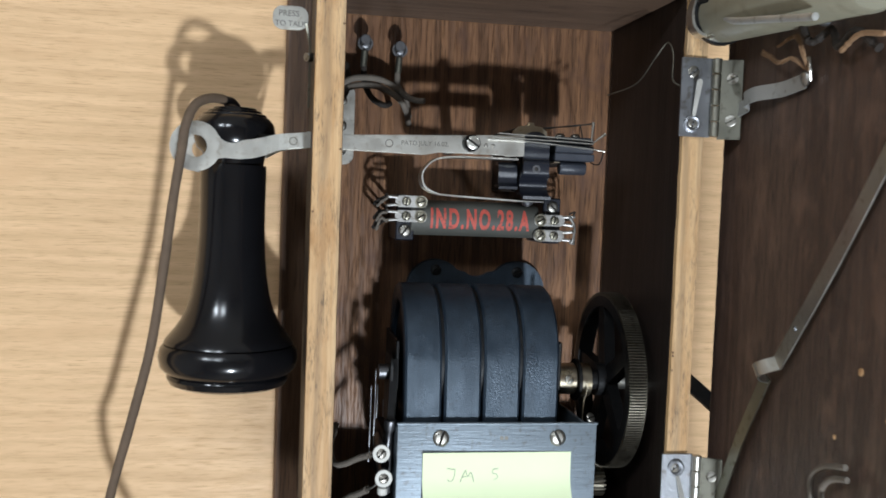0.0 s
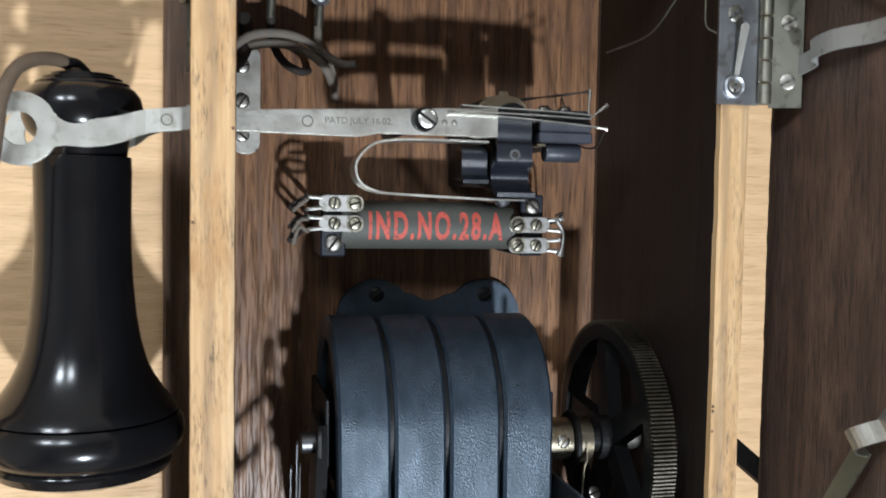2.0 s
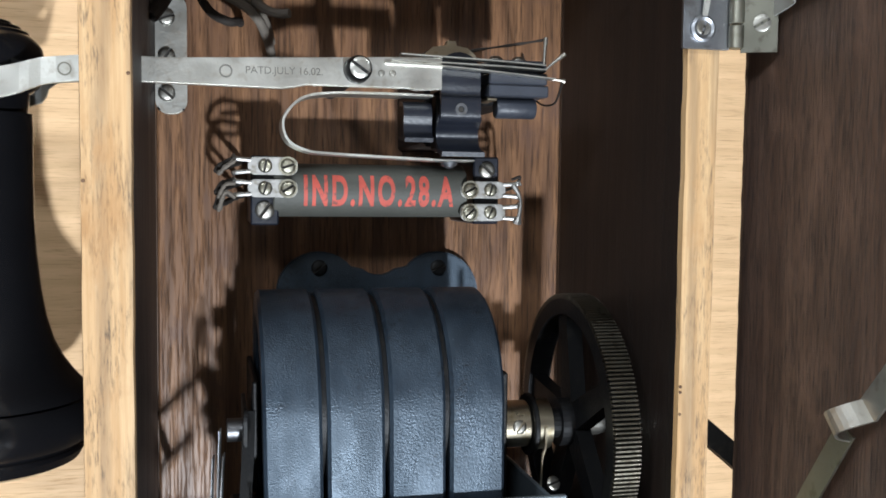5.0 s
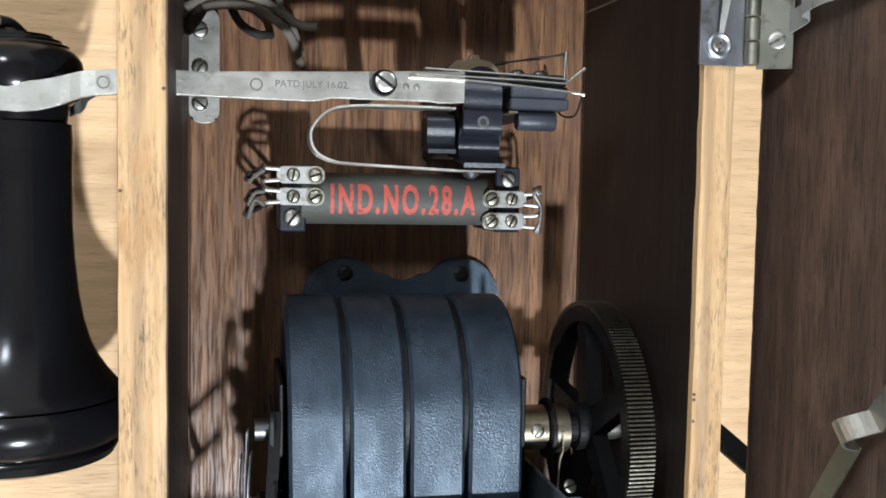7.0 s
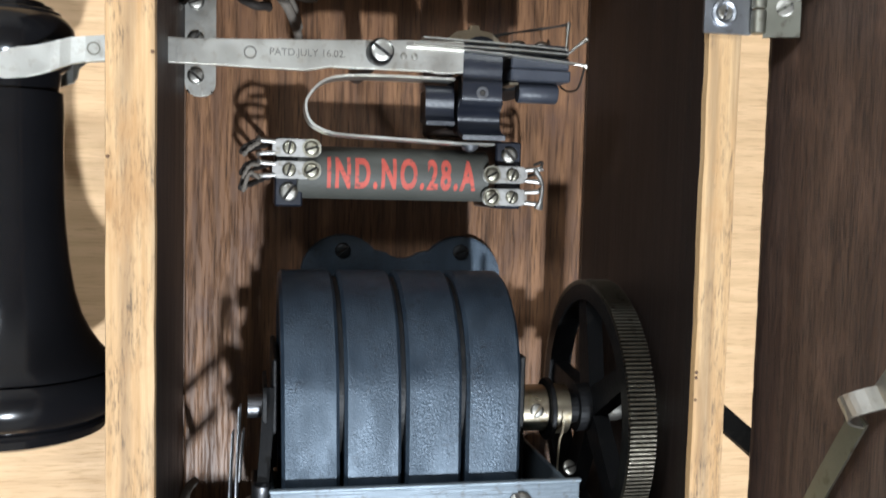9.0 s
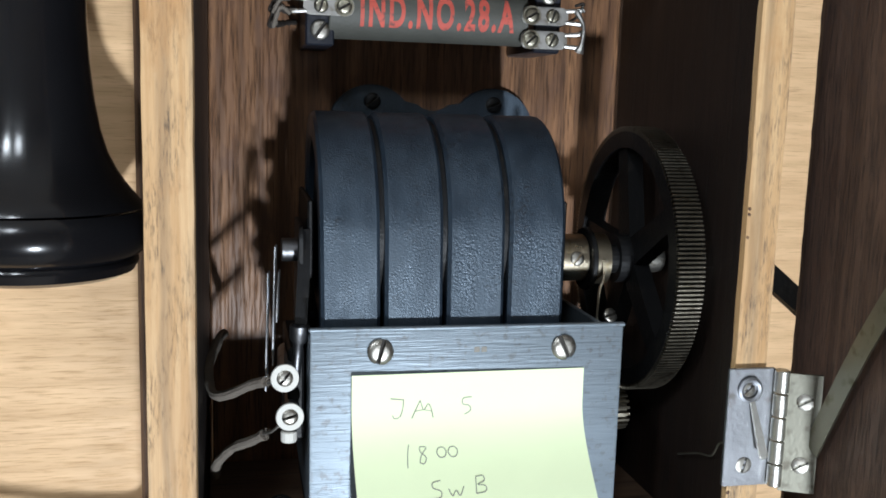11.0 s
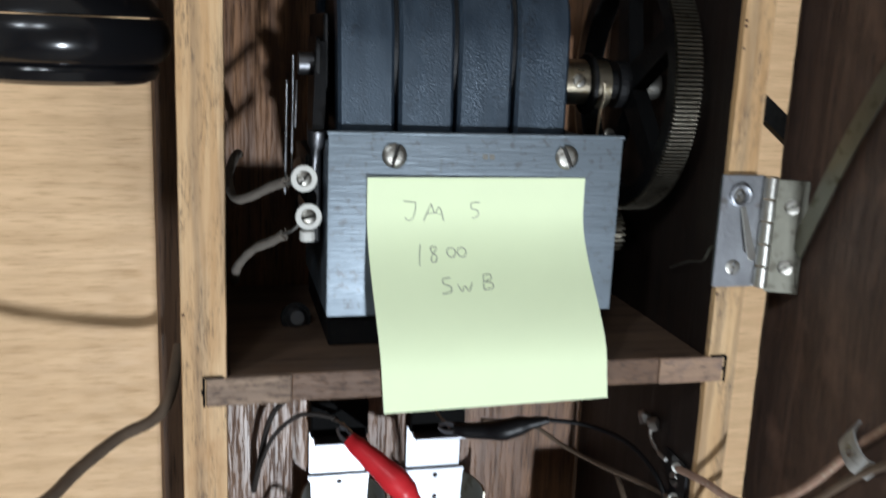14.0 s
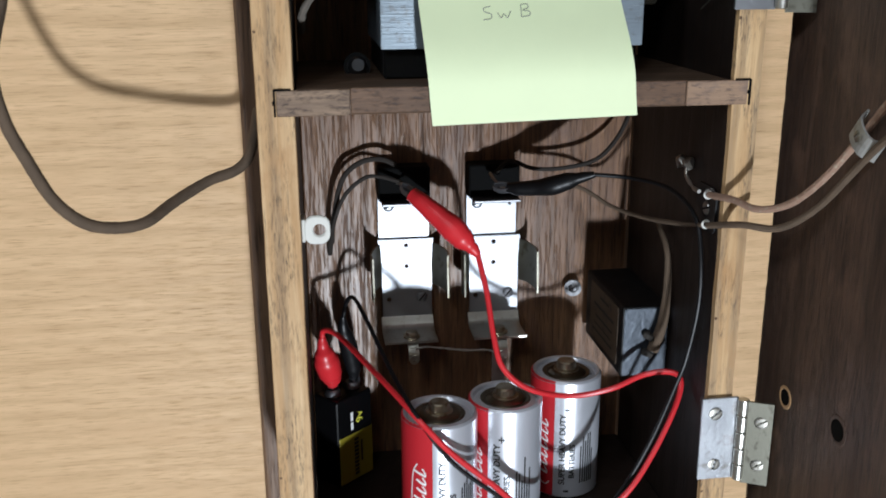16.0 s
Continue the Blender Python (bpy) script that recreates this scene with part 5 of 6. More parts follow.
# S W B
stroke([(0.345, 0.433), (0.312, 0.440), (0.312, 0.458), (0.342, 0.470), (0.338, 0.490), (0.302, 0.496)])
stroke([(0.375, 0.463), (0.388, 0.488), (0.405, 0.470), (0.420, 0.488), (0.440, 0.458)])
stroke([(0.495, 0.428), (0.492, 0.458), (0.488, 0.486)])
stroke([(0.495, 0.428), (0.525, 0.426), (0.528, 0.443), (0.500, 0.455), (0.530, 0.461), (0.528, 0.480), (0.488, 0.486)])

# ---- battery holders ----
def holder(x0):
    """A sprung tin battery holder on a black pad, with side claws and a lip."""
    h = thing("battery_holder", (x0 + 0.013, DEEP, 1.21), "bright tin battery holder with black top pad on the back panel", "battery holder", "battery holders")
    x1 = x0 + 0.0262
    part("black_pad", block(x0, x1 - 0.001, 0.0985, DEEP - 0.0003, 1.2375, 1.2545, 0.0008), "black_pad", h, "black pad at the top")
    part("pad_lip", block(x0 + 0.001, x1 - 0.002, 0.090, 0.099, 1.2372, 1.2386, 0.0004), "tin", h)
    part("upper_plate", sheet(rounded(x0, x1 - 0.001, 1.2150, 1.2378, 0.0008), facing(0.1060), 0.0010, 0.0003, [(x0 + 0.0038, 1.2330, 0.0009), (x1 - 0.0045, 1.2330, 0.0008)]), "tin", h, "upper tin plate")
    lower = part("lower_plate", sheet([(x0 - 0.0006, 1.2170), (x0 + 0.027, 1.2170), (x0 + 0.027, 1.2100), (x0 + 0.0262, 1.2050), (x0 + 0.0262, 1.1760), (x0 + 0.0012, 1.1760), (x0 + 0.0012, 1.2050), (x0 - 0.0006, 1.2100)], facing(0.1040), 0.0010, 0.0003, [(x0 + 0.0135, 1.2138, 0.0011), (x0 + 0.0135, 1.2030, 0.0011), (x0 + 0.0045, 1.1855, 0.0012), (x0 + 0.0225, 1.1860, 0.0010)]), "tin", h, "lower tin plate with screw holes")
    for side_ in (-1, 1):
        xs = x0 + 0.0006 if side_ < 0 else x0 + 0.0266
        out = -side_
        claw = bmesh.new()
        ribbon([(xs, 0.1040, 1.2040), (xs + side_ * 0.0030, 0.0990, 1.2040), (xs + side_ * 0.0055, 0.0900, 1.2035), (xs + side_ * 0.0050, 0.0835, 1.2030)], 0.021, 0.0008, (0, 0.08, 1), 5, claw)
        part("side_claw", claw, "tarnish", h, "springy side claw")
    lip = bmesh.new()
    ribbon([(x0 + 0.0135, 0.1040, 1.1765), (x0 + 0.0135, 0.1015, 1.1720), (x0 + 0.0135, 0.0970, 1.1702), (x0 + 0.0135, 0.0830, 1.1702)], 0.0262, 0.0010, (1, 0, 0), 6, lip)
    part("lip", lip, "nickel", h, "folded bottom lip")
    st = part("contact_stud", turned([(0, 0.0042), (0.0010, 0.0042), (0.0014, 0.0030), (0.0030, 0.0028), (0.0034, 0.0020), (0.0034, 0)], (x0 + 0.0140, 0.0895, 1.1706), (0, 0, 1), 20), "brass", h, "contact stud", True)
    lug = part("solder_lug", ribbon([(x0 + 0.0140, 0.0895, 1.1694), (x0 + 0.0142, 0.0850, 1.1686), (x0 + 0.0144, 0.0826, 1.1650), (x0 + 0.0144, 0.0822, 1.1610)], 0.0052, 0.0007, (1, 0, 0), 4), "nickel", h)
    part("lug_ring", turned([(0, 0.0011), (0, 0.0024), (0.0007, 0.0024), (0.0007, 0.0011)], (x0 + 0.0144, 0.0815, 1.1618), (0, -1, 0), 16, None, True), "nickel", lug)
    screw(lower, (x0 + 0.0212, 0.1036, 1.1865), (0, -1, 0), 0.0026, 50, mat="tin")
    screw(h, (x0 + 0.0052, 0.1056, 1.2338), (0, -1, 0), 0.0026, 20, mat="tin")
    return h


holder(0.0392)
holder(0.0835)
jumper = thing("jumper_wire", (0.075, 0.078, 1.165), "twisted bare wire joining the two battery holders", "wire")
part("wire", cable([(0.0545, 0.0818, 1.1675), (0.060, 0.0825, 1.1678), (0.067, 0.083, 1.1665), (0.080, 0.083, 1.1645), (0.090, 0.083, 1.1640), (0.0978, 0.0816, 1.1618)], 0.0006, 8, 10, None, None, 0.5), "bare_wire", jumper, "", True)
standoff = thing("metal_strip", (0.1005, DEEP, 1.15), "narrow tin strip below the battery holder on the back panel", "bracket")
part("strip", sheet(rounded(0.0975, 0.1040, 1.128, 1.166, 0.001), facing(0.1070), 0.0012, 0.0003, [(0.1015, 1.1585, 0.0010)]), "nickel", standoff)

# ---- batteries ----
def d_cell(base, turn):
    """A large round cell: can, foil label with a red stripe, ringed top and a button."""
    x, y, z = base
    b = thing("battery", base, "large silver and red round cell standing on the cabinet floor", "battery", "round cells")
    R, H = 0.0170, 0.0615
    m = Matrix.Translation(base) @ pose(0, 0, 0, 0, 0, turn)
    can = part("can", turned([(0, 0), (0, R - 0.001), (0.0008, R - 0.0001), (H - 0.0012, R - 0.0001), (H - 0.0002, R - 0.0010), (H - 0.0006, R - 0.0022), (H - 0.0020, R - 0.0030), (H - 0.0014, R - 0.0045), (H - 0.0014, 0)], base, (0, 0, 1), 48), "silver_label", b, "silver foil sleeve", True)
    part("top_disc", turned([(0, 0.0118), (0.0006, 0.0112), (0.0002, 0.0095), (0.0012, 0.0082), (0.0016, 0.0055), (0.0016, 0)], (x, y, z + H - 0.0016), (0, 0, 1), 40), "bronze_top", b, "ringed dark metal top", True)
    part("button", turned([(0, 0.0062), (0.0006, 0.0060), (0.0010, 0.0048), (0.0030, 0.0046), (0.0040, 0.0045), (0.0045, 0.0040), (0.0044, 0.0012), (0.0046, 0)], (x, y, z + H - 0.0002), (0, 0, 1), 28), "brass", b, "positive button", True)
    red = bmesh.new()
    n = 14
    for k in range(n + 1):
        a = radians(-112 + 90 * k / n)
        for h in (0.0010, H - 0.0014):
            red.verts.new((R * math.sin(a) + 0.00006 * math.sin(a), -R * math.cos(a) - 0.00006 * math.cos(a), h))
    red.verts.ensure_lookup_table()
    for k in range(n):
        red.faces.new([red.verts[i] for i in (2 * k, 2 * k + 2, 2 * k + 3, 2 * k + 1)])
    red.transform(m)
    part("red_stripe", red, "red_label", can, "red printed stripe", True)
    rim = turned([(H - 0.0012, R), (H - 0.0003, R - 0.0009), (H - 0.0006, R - 0.0019)], (0, 0, 0), (0, 0, 1), 48)
    bmesh.ops.delete(rim, geom=[f for f in rim.faces if math.degrees(math.atan2(f.calc_center_median().x, -f.calc_center_median().y)) > -22 and f.calc_center_median().y < 0.006], context="FACES")
    rim.transform(m)
    part("rim_band", rim, "red_label", can)
    rr = R + 0.00010

    def up(text, size, a, h, mat, shear=0.0):
        letters(text, size, m @ Matrix.Rotation(radians(a), 4, "Z") @ Matrix(((0, -1, 0, 0), (0, 0, -1, 0), (1, 0, 0, 0), (0, 0, 0, 1))) @ Matrix.Translation((h, 0, 0)), mat, can, "print", rr, 0.00003, 1.0, shear, drop=size * 0.35, bold=0.00010)

    up("SUPER HEAVY DUTY", 0.0041, -8, 0.0075, "black_ink")
    up("BATTERIES", 0.0038, 8, 0.0110, "black_ink")
    mb = m @ Matrix(((1, 0, 0, 0), (0, 0, -1, 0), (0, 1, 0, 0), (0, 0, 0, 1)))
    rnd = random.Random(int(turn) + 7)
    rows = [(rr * radians(22 + 4.5 * k), rr * radians(24.2 + 4.5 * k), 0.008, 0.030 + rnd.uniform(-0.006, 0.010)) for k in range(6)]
    bars(rows, mb, "black_ink", can, "print_bar", rr)
    bars([(rr * radians(-5), rr * radians(4), 0.0468, 0.0476), (rr * radians(-1.4), rr * radians(0.4), 0.0456, 0.0488), (rr * radians(-4), rr * radians(4), 0.0035, 0.0045)], mb, "black_ink", can, "polarity_mark", rr)
    # the maker's mark as plain white strokes
    def mark(points, wide):
        bm = bmesh.new()
        line = smooth_line([(a, h, 0) for a, h in points], 6)
        pairs = []
        for i, p in enumerate(line):
            d = (line[min(i + 1, len(line) - 1)] - line[max(i - 1, 0)]).normalized()
            q = Vector((-d.y, d.x, 0)) * wide / 2
            pairs.append([bm.verts.new(v) for v in (p + q, p - q)])
        for u, v in zip(pairs, pairs[1:]):
            bm.faces.new((u[0], u[1], v[1], v[0]))
        for v in bm.verts:
            t = v.co.x / rr
            v.co = Vector(((rr + 0.00006) * math.sin(t), -(rr + 0.00006) * math.cos(t), v.co.y))
        bm.transform(m)
        part("white_mark", bm, "white_ink", can)

    c = rr * radians(-42)
    mark([(c + 0.0042, 0.0085), (c + 0.0016, 0.0065), (c - 0.0034, 0.0110), (c - 0.0046, 0.0240), (c - 0.0036, 0.0380), (c - 0.0012, 0.0430)], 0.0006)
    for k in range(7):
        h = 0.0125 + 0.0042 * k
        mark([(c + 0.0030, h), (c + 0.0006, h + 0.0007), (c - (0.0018 if k % 3 else 0.0034), h + 0.0019)], 0.0011)
        mark([(c + 0.0029, h + 0.0003), (c + 0.0024, h + 0.0018), (c + 0.0012, h + 0.0034)], 0.0007)
    return b


d_cell((0.0588, 0.0300, ZB), 4)
d_cell((0.0908, 0.0410, ZB), -16)
d_cell((0.1260, 0.0655, ZB), -10)

nine = thing("square_battery", (0.018, 0.087, ZB), "black and gold square battery standing in the cabinet corner", "battery")
m9 = Matrix.Translation((0.0180, 0.0872, ZB + 0.0002)) @ pose(0, 0, 0, 0, 0, 41)
b9 = block(-0.01175, 0.01175, -0.0084, 0.0084, 0, 0.0470, 0.0014, None, 3)
b9.transform(m9)
case = part("case", b9, "black_label", nine, "glossy black case", True)
g9 = block(-0.0112, 0.0119, -0.00855, 0.00855, 0.0006, 0.0272, 0.0006)
g9.transform(m9)
part("gold_panel", g9, "gold_label", case, "gold printed panel")
bars([(-0.0012, 0.0018, 0.0035 + 0.0021 * k, 0.0050 + 0.0021 * k) for k in range(10)] + [(0.0032, 0.0044, 0.0100, 0.0215)], m9 @ facing(-0.0086), "black_ink", case, "print_bar")
bars([(-0.0030, -0.0014, 0.0290, 0.0330), (-0.0030, -0.0014, 0.0338, 0.0385)], m9 @ facing(-0.0085), "white_ink", case, "print_bar")
letters("9v", 0.0062, m9 @ facing(-0.00846) @ Matrix.Translation((0.0050, 0.0315, 0)) @ pose(0, 0, 0, 0, 0, 90), "yellow_ink", case, "print", thick=0.00004)
for x in (-0.0064, 0.0064):
    tb = turned([(0, 0.0042), (0.0012, 0.0040), (0.0030, 0.0034), (0.0034, 0.0030), (0.0034, 0)], (x, 0, 0.0468), (0, 0, 1), 18)
    tb.transform(m9)
    part("snap_terminal", tb, "tin", nine, "", True)

# ---- test leads with sprung clips ----
def lead(name, colour, clips, wire_pts, label):
    base = wire_pts[len(wire_pts) // 2]
    t = thing(name, base, label, "test lead", "test leads")
    for pts, radii in clips:
        boot = part("clip_boot", cable(pts, 0.003, 14, 6, None, radii), colour, t, "soft vinyl clip boot", True)
        d = (Vector(pts[0]) - Vector(pts[1])).normalized()
        tip = Vector(pts[0])
        s = d.orthogonal().normalized()
        for k in (-1, 1):
            part("clip_jaw", ribbon([tip - d * 0.003 + s * 0.0012 * k, tip + d * 0.003 + s * 0.0020 * k, tip + d * 0.0065 + s * 0.0006 * k], 0.0034, 0.0006, d.cross(s), 4), "tin", boot, "toothed metal jaw")
    part("wire", cable(wire_pts, 0.0013 if colour == "red_vinyl" else 0.0010, 10, 8), colour, t, "", True)


RB = (0.0026, 0.0044, 0.0048, 0.0046, 0.0030, 0.0018, 0.0015)
lead("red_test_lead", "red_vinyl", [([(0.0530, 0.0770, 1.2465), (0.0575, 0.0735, 1.2430), (0.0640, 0.0700, 1.2375), (0.0705, 0.0660, 1.2320), (0.0745, 0.0635, 1.2280), (0.0785, 0.0615, 1.2240), (0.0812, 0.0600, 1.2208)], (0.0034, 0.0042, 0.0050, 0.0060, 0.0054, 0.0030, 0.0018)),
                                    ([(0.0133, 0.0830, 1.1507), (0.0131, 0.0815, 1.1546), (0.0122, 0.0800, 1.1587), (0.0109, 0.0780, 1.1649), (0.0100, 0.0770, 1.1695), (0.0093, 0.0765, 1.1740), (0.0091, 0.0760, 1.1785)], (0.0027, 0.0045, 0.0058, 0.0062, 0.0049, 0.0028, 0.0018))],
     [(0.0091, 0.0760, 1.1780), (0.0102, 0.0745, 1.1826), (0.0168, 0.0680, 1.1820), (0.0283, 0.0460, 1.1766), (0.0391, 0.0240, 1.1713), (0.0490, 0.0085, 1.1640), (0.0610, 0.0065, 1.1505), (0.0780, 0.0050, 1.1355), (0.0900, 0.0040, 1.1240), (0.1050, 0.0050, 1.1120), (0.1210, 0.0060, 1.1100), (0.1380, 0.0060, 1.1250), (0.1500, 0.0100, 1.1400), (0.1610, 0.0150, 1.1590), (0.1655, 0.0200, 1.1700), (0.1625, 0.0250, 1.1728), (0.1520, 0.0300, 1.1700), (0.1390, 0.0360, 1.1612), (0.1210, 0.0380, 1.1580), (0.1010, 0.0350, 1.1640), (0.0885, 0.0350, 1.1750), (0.0850, 0.0400, 1.1880), (0.0835, 0.0500, 1.2060), (0.0810, 0.0600, 1.2212)],
     "red test lead with clips on the square battery and a holder")
lead("black_test_lead", "black_vinyl", [([(0.0985, 0.0800, 1.2470), (0.1040, 0.0775, 1.2470), (0.1110, 0.0745, 1.2478), (0.1180, 0.0705, 1.2495), (0.1240, 0.0690, 1.2515), (0.1300, 0.0670, 1.2535), (0.1360, 0.0650, 1.2552)], (0.0024, 0.0034, 0.0038, 0.0046, 0.0042, 0.0026, 0.0016)),
                                        ([(0.0242, 0.0914, 1.1504), (0.0238, 0.0905, 1.1560), (0.0228, 0.0895, 1.1623), (0.0216, 0.0880, 1.1690), (0.0205, 0.0865, 1.1741), (0.0196, 0.0855, 1.1798), (0.0197, 0.0850, 1.1852)], (0.0025, 0.0038, 0.0043, 0.0045, 0.0040, 0.0025, 0.0015))],
     [(0.0197, 0.0850, 1.1847), (0.0217, 0.0830, 1.1934), (0.0249, 0.0770, 1.1970), (0.0299, 0.0600, 1.1915), (0.0384, 0.0360, 1.1769), (0.0470, 0.0105, 1.1665), (0.0610, 0.0068, 1.1465), (0.0800, 0.0052, 1.1300), (0.0950, 0.0050, 1.1180), (0.1180, 0.0070, 1.1080), (0.1350, 0.0100, 1.1210), (0.1490, 0.0105, 1.1460), (0.1600, 0.0120, 1.1730), (0.1640, 0.0120, 1.1860), (0.1668, 0.0105, 1.2100), (0.1668, 0.0125, 1.2320), (0.1660, 0.0200, 1.2465), (0.1620, 0.0400, 1.2535), (0.1520, 0.0590, 1.2542), (0.1360, 0.0650, 1.2552)],
     "black test lead with clips on the square battery and a holder")

# ---- condenser ----
cond = thing("condenser", (0.155, 0.075, 1.18), "dark condenser can with brown paper label strapped to the cabinet side", "condenser")
cb = block(0.1465, 0.1688, 0.046, 0.104, 1.1620, 1.1965, 0.0012, None, 2)
canb = part("can", cb, "black_iron", cond, "black painted can")
part("paper_label", sheet(rounded(-0.0955, -0.0525, 1.1655, 1.1940, 0.001), facing_left(0.1463), 0.0002), "brown_label", canb, "brown paper label")
bars([(-0.090, -0.060, 1.1700, 1.1712), (-0.088, -0.062, 1.1740, 1.1748), (-0.086, -0.060, 1.1780, 1.1792), (-0.089, -0.058, 1.1835, 1.1850), (-0.080, -0.066, 1.1890, 1.1905)], facing_left(0.1462), "slot", canb, "print_bar")
part("metal_end", sheet(rounded(0.1472, 0.1682, 1.1628, 1.1958, 0.001), facing(0.0455), 0.0008, 0.0003), "cond_end", canb, "crimped bright metal end")
for z in (1.1745, 1.1830):
    part("lug", cable([(0.1590, 0.0455, z), (0.1570, 0.0435, z + 0.0005), (0.1600, 0.0425, z - 0.001)], 0.0017, 8, 4, None, None, 0.4), "slot", cond, "dark soldered lug")
eye = part("strap_screw", turned([(0, 0.0024), (0, 0.0044), (0.0012, 0.0044), (0.0012, 0.0024)], (0.1395, 0.1055, 1.1865), (-0.3, -1, 0), 22, None, True), "post", cond, "strap screw with washer", True)
screw(cond, (0.1395, 0.1050, 1.1865), (-0.3, -1, 0), 0.0026, 30, mat="post")
part("cloth_lead", cable([(0.1605, 0.0430, 1.1760), (0.1640, 0.0420, 1.1900), (0.1655, 0.0430, 1.2080), (0.1655, 0.0460, 1.2230), (0.166, 0.060, 1.2320)], 0.0020, 10, 6, None, (0.0028, 0.0024, 0.0018, 0.0014, 0.0012)), "cloth", cond, "brown cloth lead", True)

# ---- terminals and wires on the side board ----
tb = thing("side_terminal", (0.169, 0.02, 1.255), "bright soldered terminal on the dark side board", "terminal")
for y, z in ((0.0395, 1.2655), (0.0315, 1.2660)):
    s = bmesh.new()
    bmesh.ops.create_icosphere(s, subdivisions=2, radius=0.0027)
    for v in s.verts:
        v.co *= 1 + 0.5 * noise.noise(v.co * 700 + Vector((y * 90, 0, 0)))
        v.co += Vector((0.1668, y, z))
    part("solder_lump", s, "solder", tb, "lump of bright solder", True)
part("bare_link", cable([(0.1660, 0.0315, 1.2650), (0.1655, 0.0300, 1.2610), (0.1662, 0.0240, 1.2575), (0.1665, 0.0180, 1.2570)], 0.0008, 7, 5, None, None, 0.4), "bare_wire", tb)
screw(tb, (0.1688, 0.0135, 1.2510), (-1, 0, 0), 0.0030, 20, dome=0.5, mat="solder")
part("black_plate", sheet(rounded(-0.024, -0.005, 1.2415, 1.2605, 0.003), facing_left(0.1682), 0.001), "black_vinyl", tb)
for z in (1.2575, 1.2450):
    part("grommet", turned([(0, 0.0011), (0, 0.0019), (0.0009, 0.0019), (0.0009, 0.0011)], (0.1672, 0.0105, z), (-0.3, -1, 0), 16, None, True), "white_fibre", tb, "pale grommet", True)
dc = thing("door_cord", (0.168, 0.008, 1.25), "pair of faded cloth cords running from cabinet to door", "cord")
part("cord", cable([(0.1668, 0.0085, 1.2578), (0.1700, -0.0060, 1.2592), (0.1745, -0.0180, 1.2582), (0.1810, -0.0290, 1.2625), (0.1865, -0.0400, 1.2735), (0.1925, -0.0505, 1.2900), (0.1925, -0.0620, 1.3020), (0.1905, -0.0800, 1.3170), (0.1890, -0.100, 1.335), (0.1915, -0.130, 1.365)], 0.0014, 9, 7, None, None, 0.12), "cloth_pink", dc, "faded rose cord", True)
part("cord", cable([(0.1670, 0.0085, 1.2450), (0.1725, -0.0100, 1.2500), (0.1820, -0.0220, 1.2515), (0.1895, -0.0340, 1.2620), (0.1930, -0.0480, 1.2780), (0.1932, -0.0590, 1.2880), (0.1920, -0.0740, 1.2990), (0.1905, -0.0950, 1.318), (0.192, -0.125, 1.345)], 0.0014, 9, 7, None, None, 0.12), "cloth", dc, "", True)
bk = thing("cabinet_wire", (0.16, 0.1, 1.27), "thin dark wires between holder and side board", "wire")
part("wire", cable([(0.1120, 0.0850, 1.2480), (0.1340, 0.0850, 1.2450), (0.1490, 0.0780, 1.2365), (0.1590, 0.0600, 1.2352), (0.1665, 0.0350, 1.2385), (0.1665, 0.0125, 1.2440)], 0.0010, 8, 7, None, None, 0.2), "cloth", bk, "brown cloth wire", True)
part("wire", cable([(0.0960, 0.0980, 1.2500), (0.1030, 0.0960, 1.2565), (0.1140, 0.0930, 1.2530), (0.1300, 0.0930, 1.2528), (0.1470, 0.0930, 1.2575), (0.1600, 0.0970, 1.2720), (0.1650, 0.1000, 1.2900)], 0.0011, 8, 7), "cloth_dark", bk, "", True)
part("solder_tail", cable([(0.0930, 0.0950, 1.2510), (0.0950, 0.0900, 1.2480), (0.0985, 0.0860, 1.2450)], 0.0008, 7, 5, None, None, 0.5), "bare_wire", bk)
lw = thing("holder_wire", (0.017, 0.09, 1.228), "dark twisted wires from a white staple to the holder", "wire")
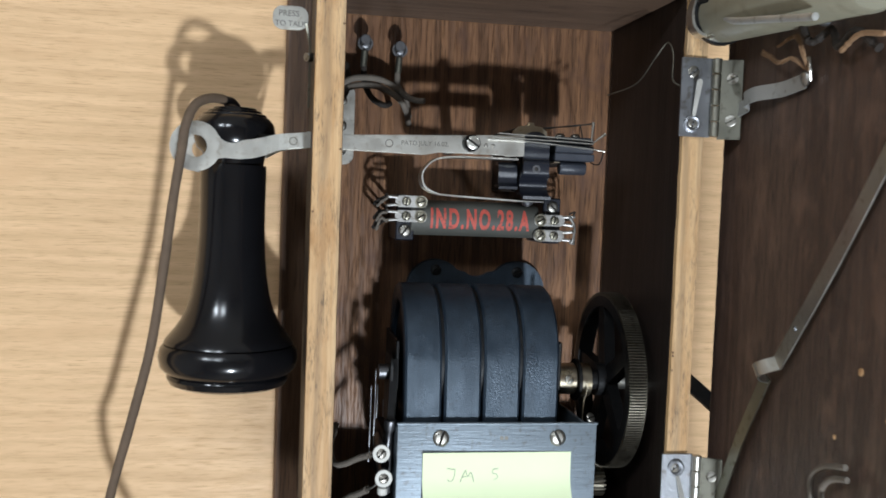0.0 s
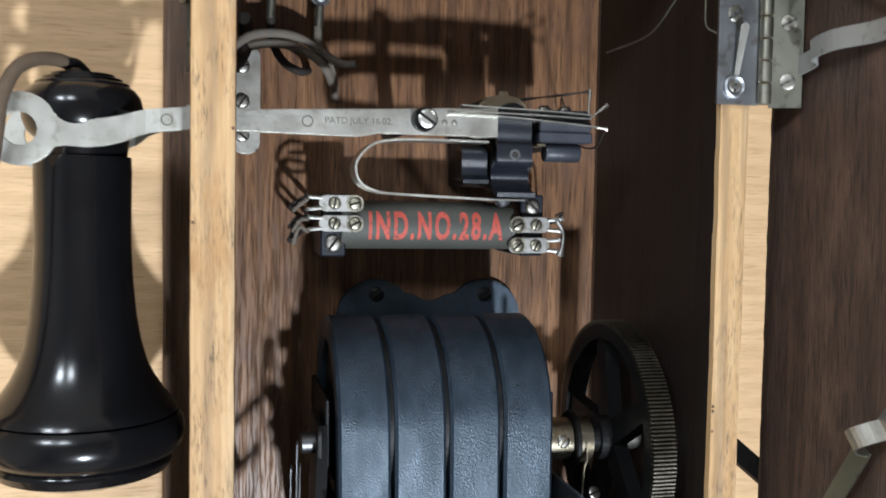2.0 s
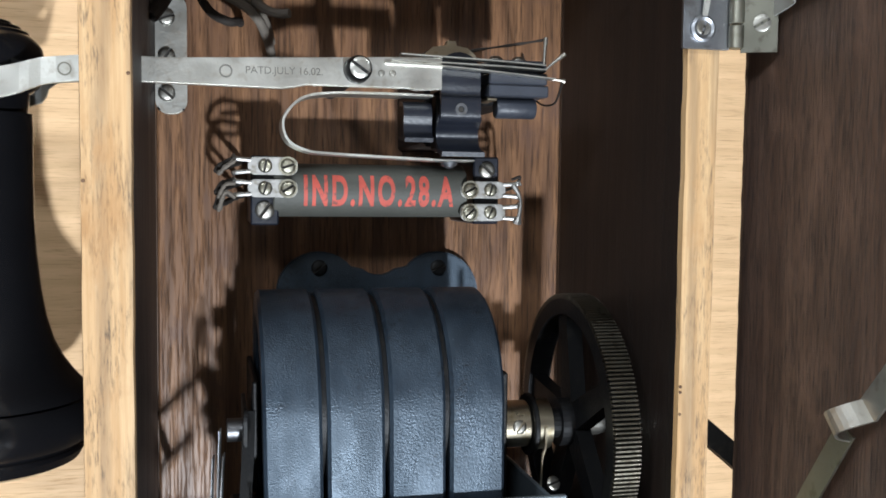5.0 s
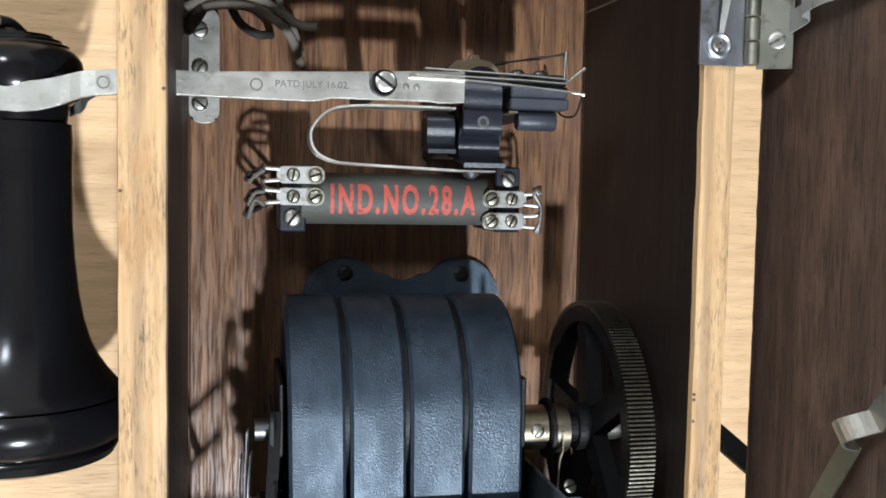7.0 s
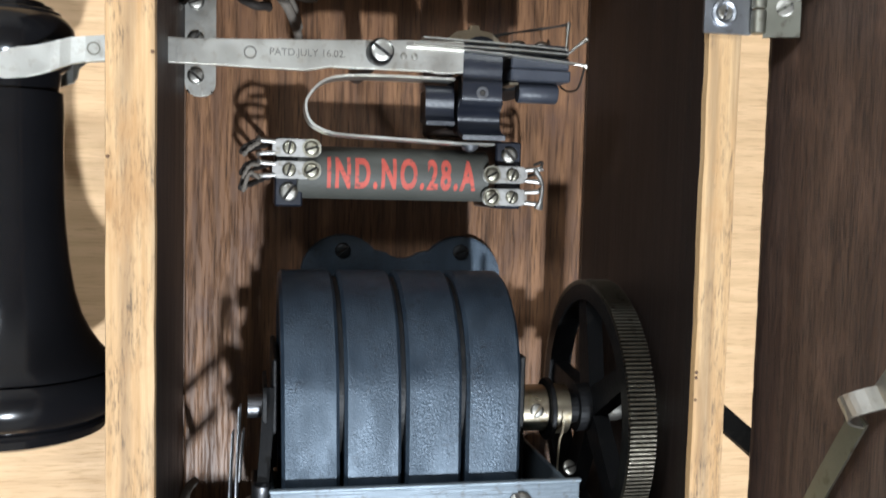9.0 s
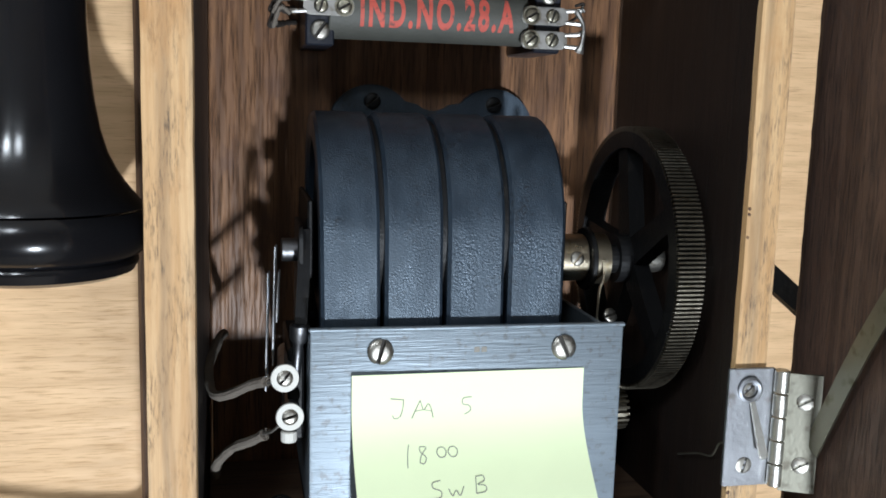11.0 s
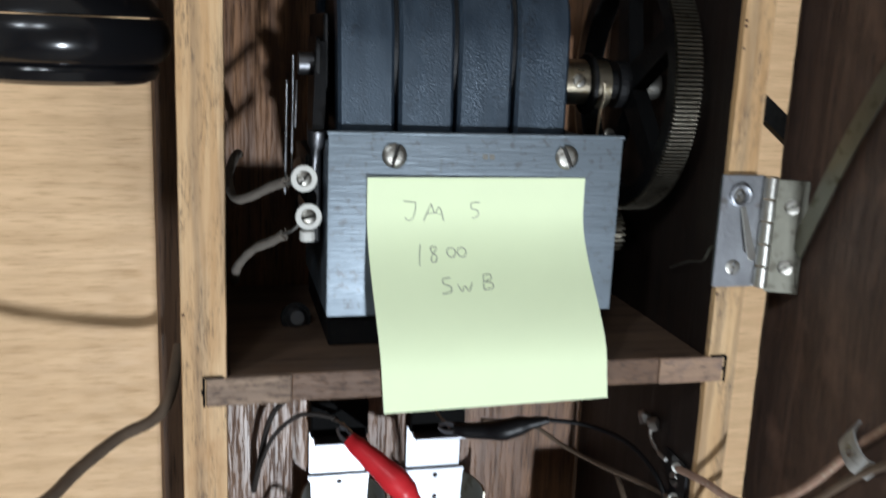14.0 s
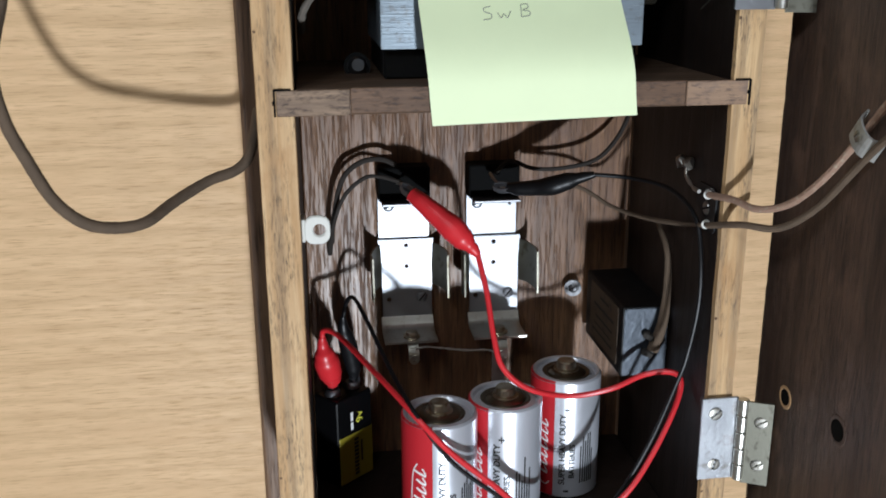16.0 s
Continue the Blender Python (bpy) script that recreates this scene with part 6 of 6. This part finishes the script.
part("wire", cable([(0.0165, 0.1085, 1.2160), (0.0170, 0.0930, 1.2290), (0.0225, 0.0900, 1.2435), (0.0320, 0.0910, 1.2515), (0.0400, 0.0930, 1.2515), (0.0500, 0.0950, 1.2480)], 0.0010, 8, 7), "cloth_dark", lw, "", True)
part("wire", cable([(0.0150, 0.1085, 1.2100), (0.0165, 0.0950, 1.2270), (0.0215, 0.0960, 1.2490), (0.0300, 0.0990, 1.2570), (0.0400, 0.0985, 1.2590), (0.0480, 0.0980, 1.2560)], 0.0013, 8, 7), "cloth_dark", lw, "", True)
part("solder_tail", cable([(0.0480, 0.0950, 1.2480), (0.0520, 0.0900, 1.2475), (0.0550, 0.0800, 1.2470)], 0.0008, 7, 5, None, None, 0.5), "bare_wire", lw)
staple = part("white_staple", sheet(rounded(0.0042, 0.0138, 1.2462, 1.2572, 0.0036), facing(0.0020), 0.0016, 0.0004, [(0.0098, 1.2517, 0.0024)]), "white_fibre", lw, "white fibre staple with a hole")
part("staple_leg", block(0.0032, 0.0046, 0.0022, 0.012, 1.2470, 1.2560, 0.0003), "white_fibre", lw)
for pts in ([(0.147, 0.050, 1.552), (0.1555, 0.030, 1.5565), (0.1590, 0.015, 1.5675), (0.1625, 0.008, 1.5745), (0.1640, 0.004, 1.5680), (0.1635, 0.002, 1.5560), (0.1660, -0.0012, 1.5525)], [(0.1668, 0.030, 1.330), (0.1660, 0.015, 1.336), (0.1665, 0.006, 1.3385), (0.1668, 0.002, 1.3440), (0.1672, -0.0010, 1.3450)]):
    w = thing("fine_wire", pts[-1], "fine bent wire running from a hinge into the cabinet", "wire", "fine hinge wires")
    part("wire", cable(pts, 0.00035, 6, 8), "tarnish", w, "", True)

# ---- small marks ----
speck = random.Random(11)
for k in range(14):
    # nicks along the bare front edges
    z = speck.uniform(1.12, 1.58)
    x = speck.choice((XL0 + 0.001, XL1 - 0.001, XR0 + 0.001))
    part("nick", turned([(0, 0.0006), (0.0002, 0.0004), (0.0003, 0)], (x, -0.0001, z), (0, -1, 0.2), 6), "oak_shelf_dark", cab, "dark nick in the edge")
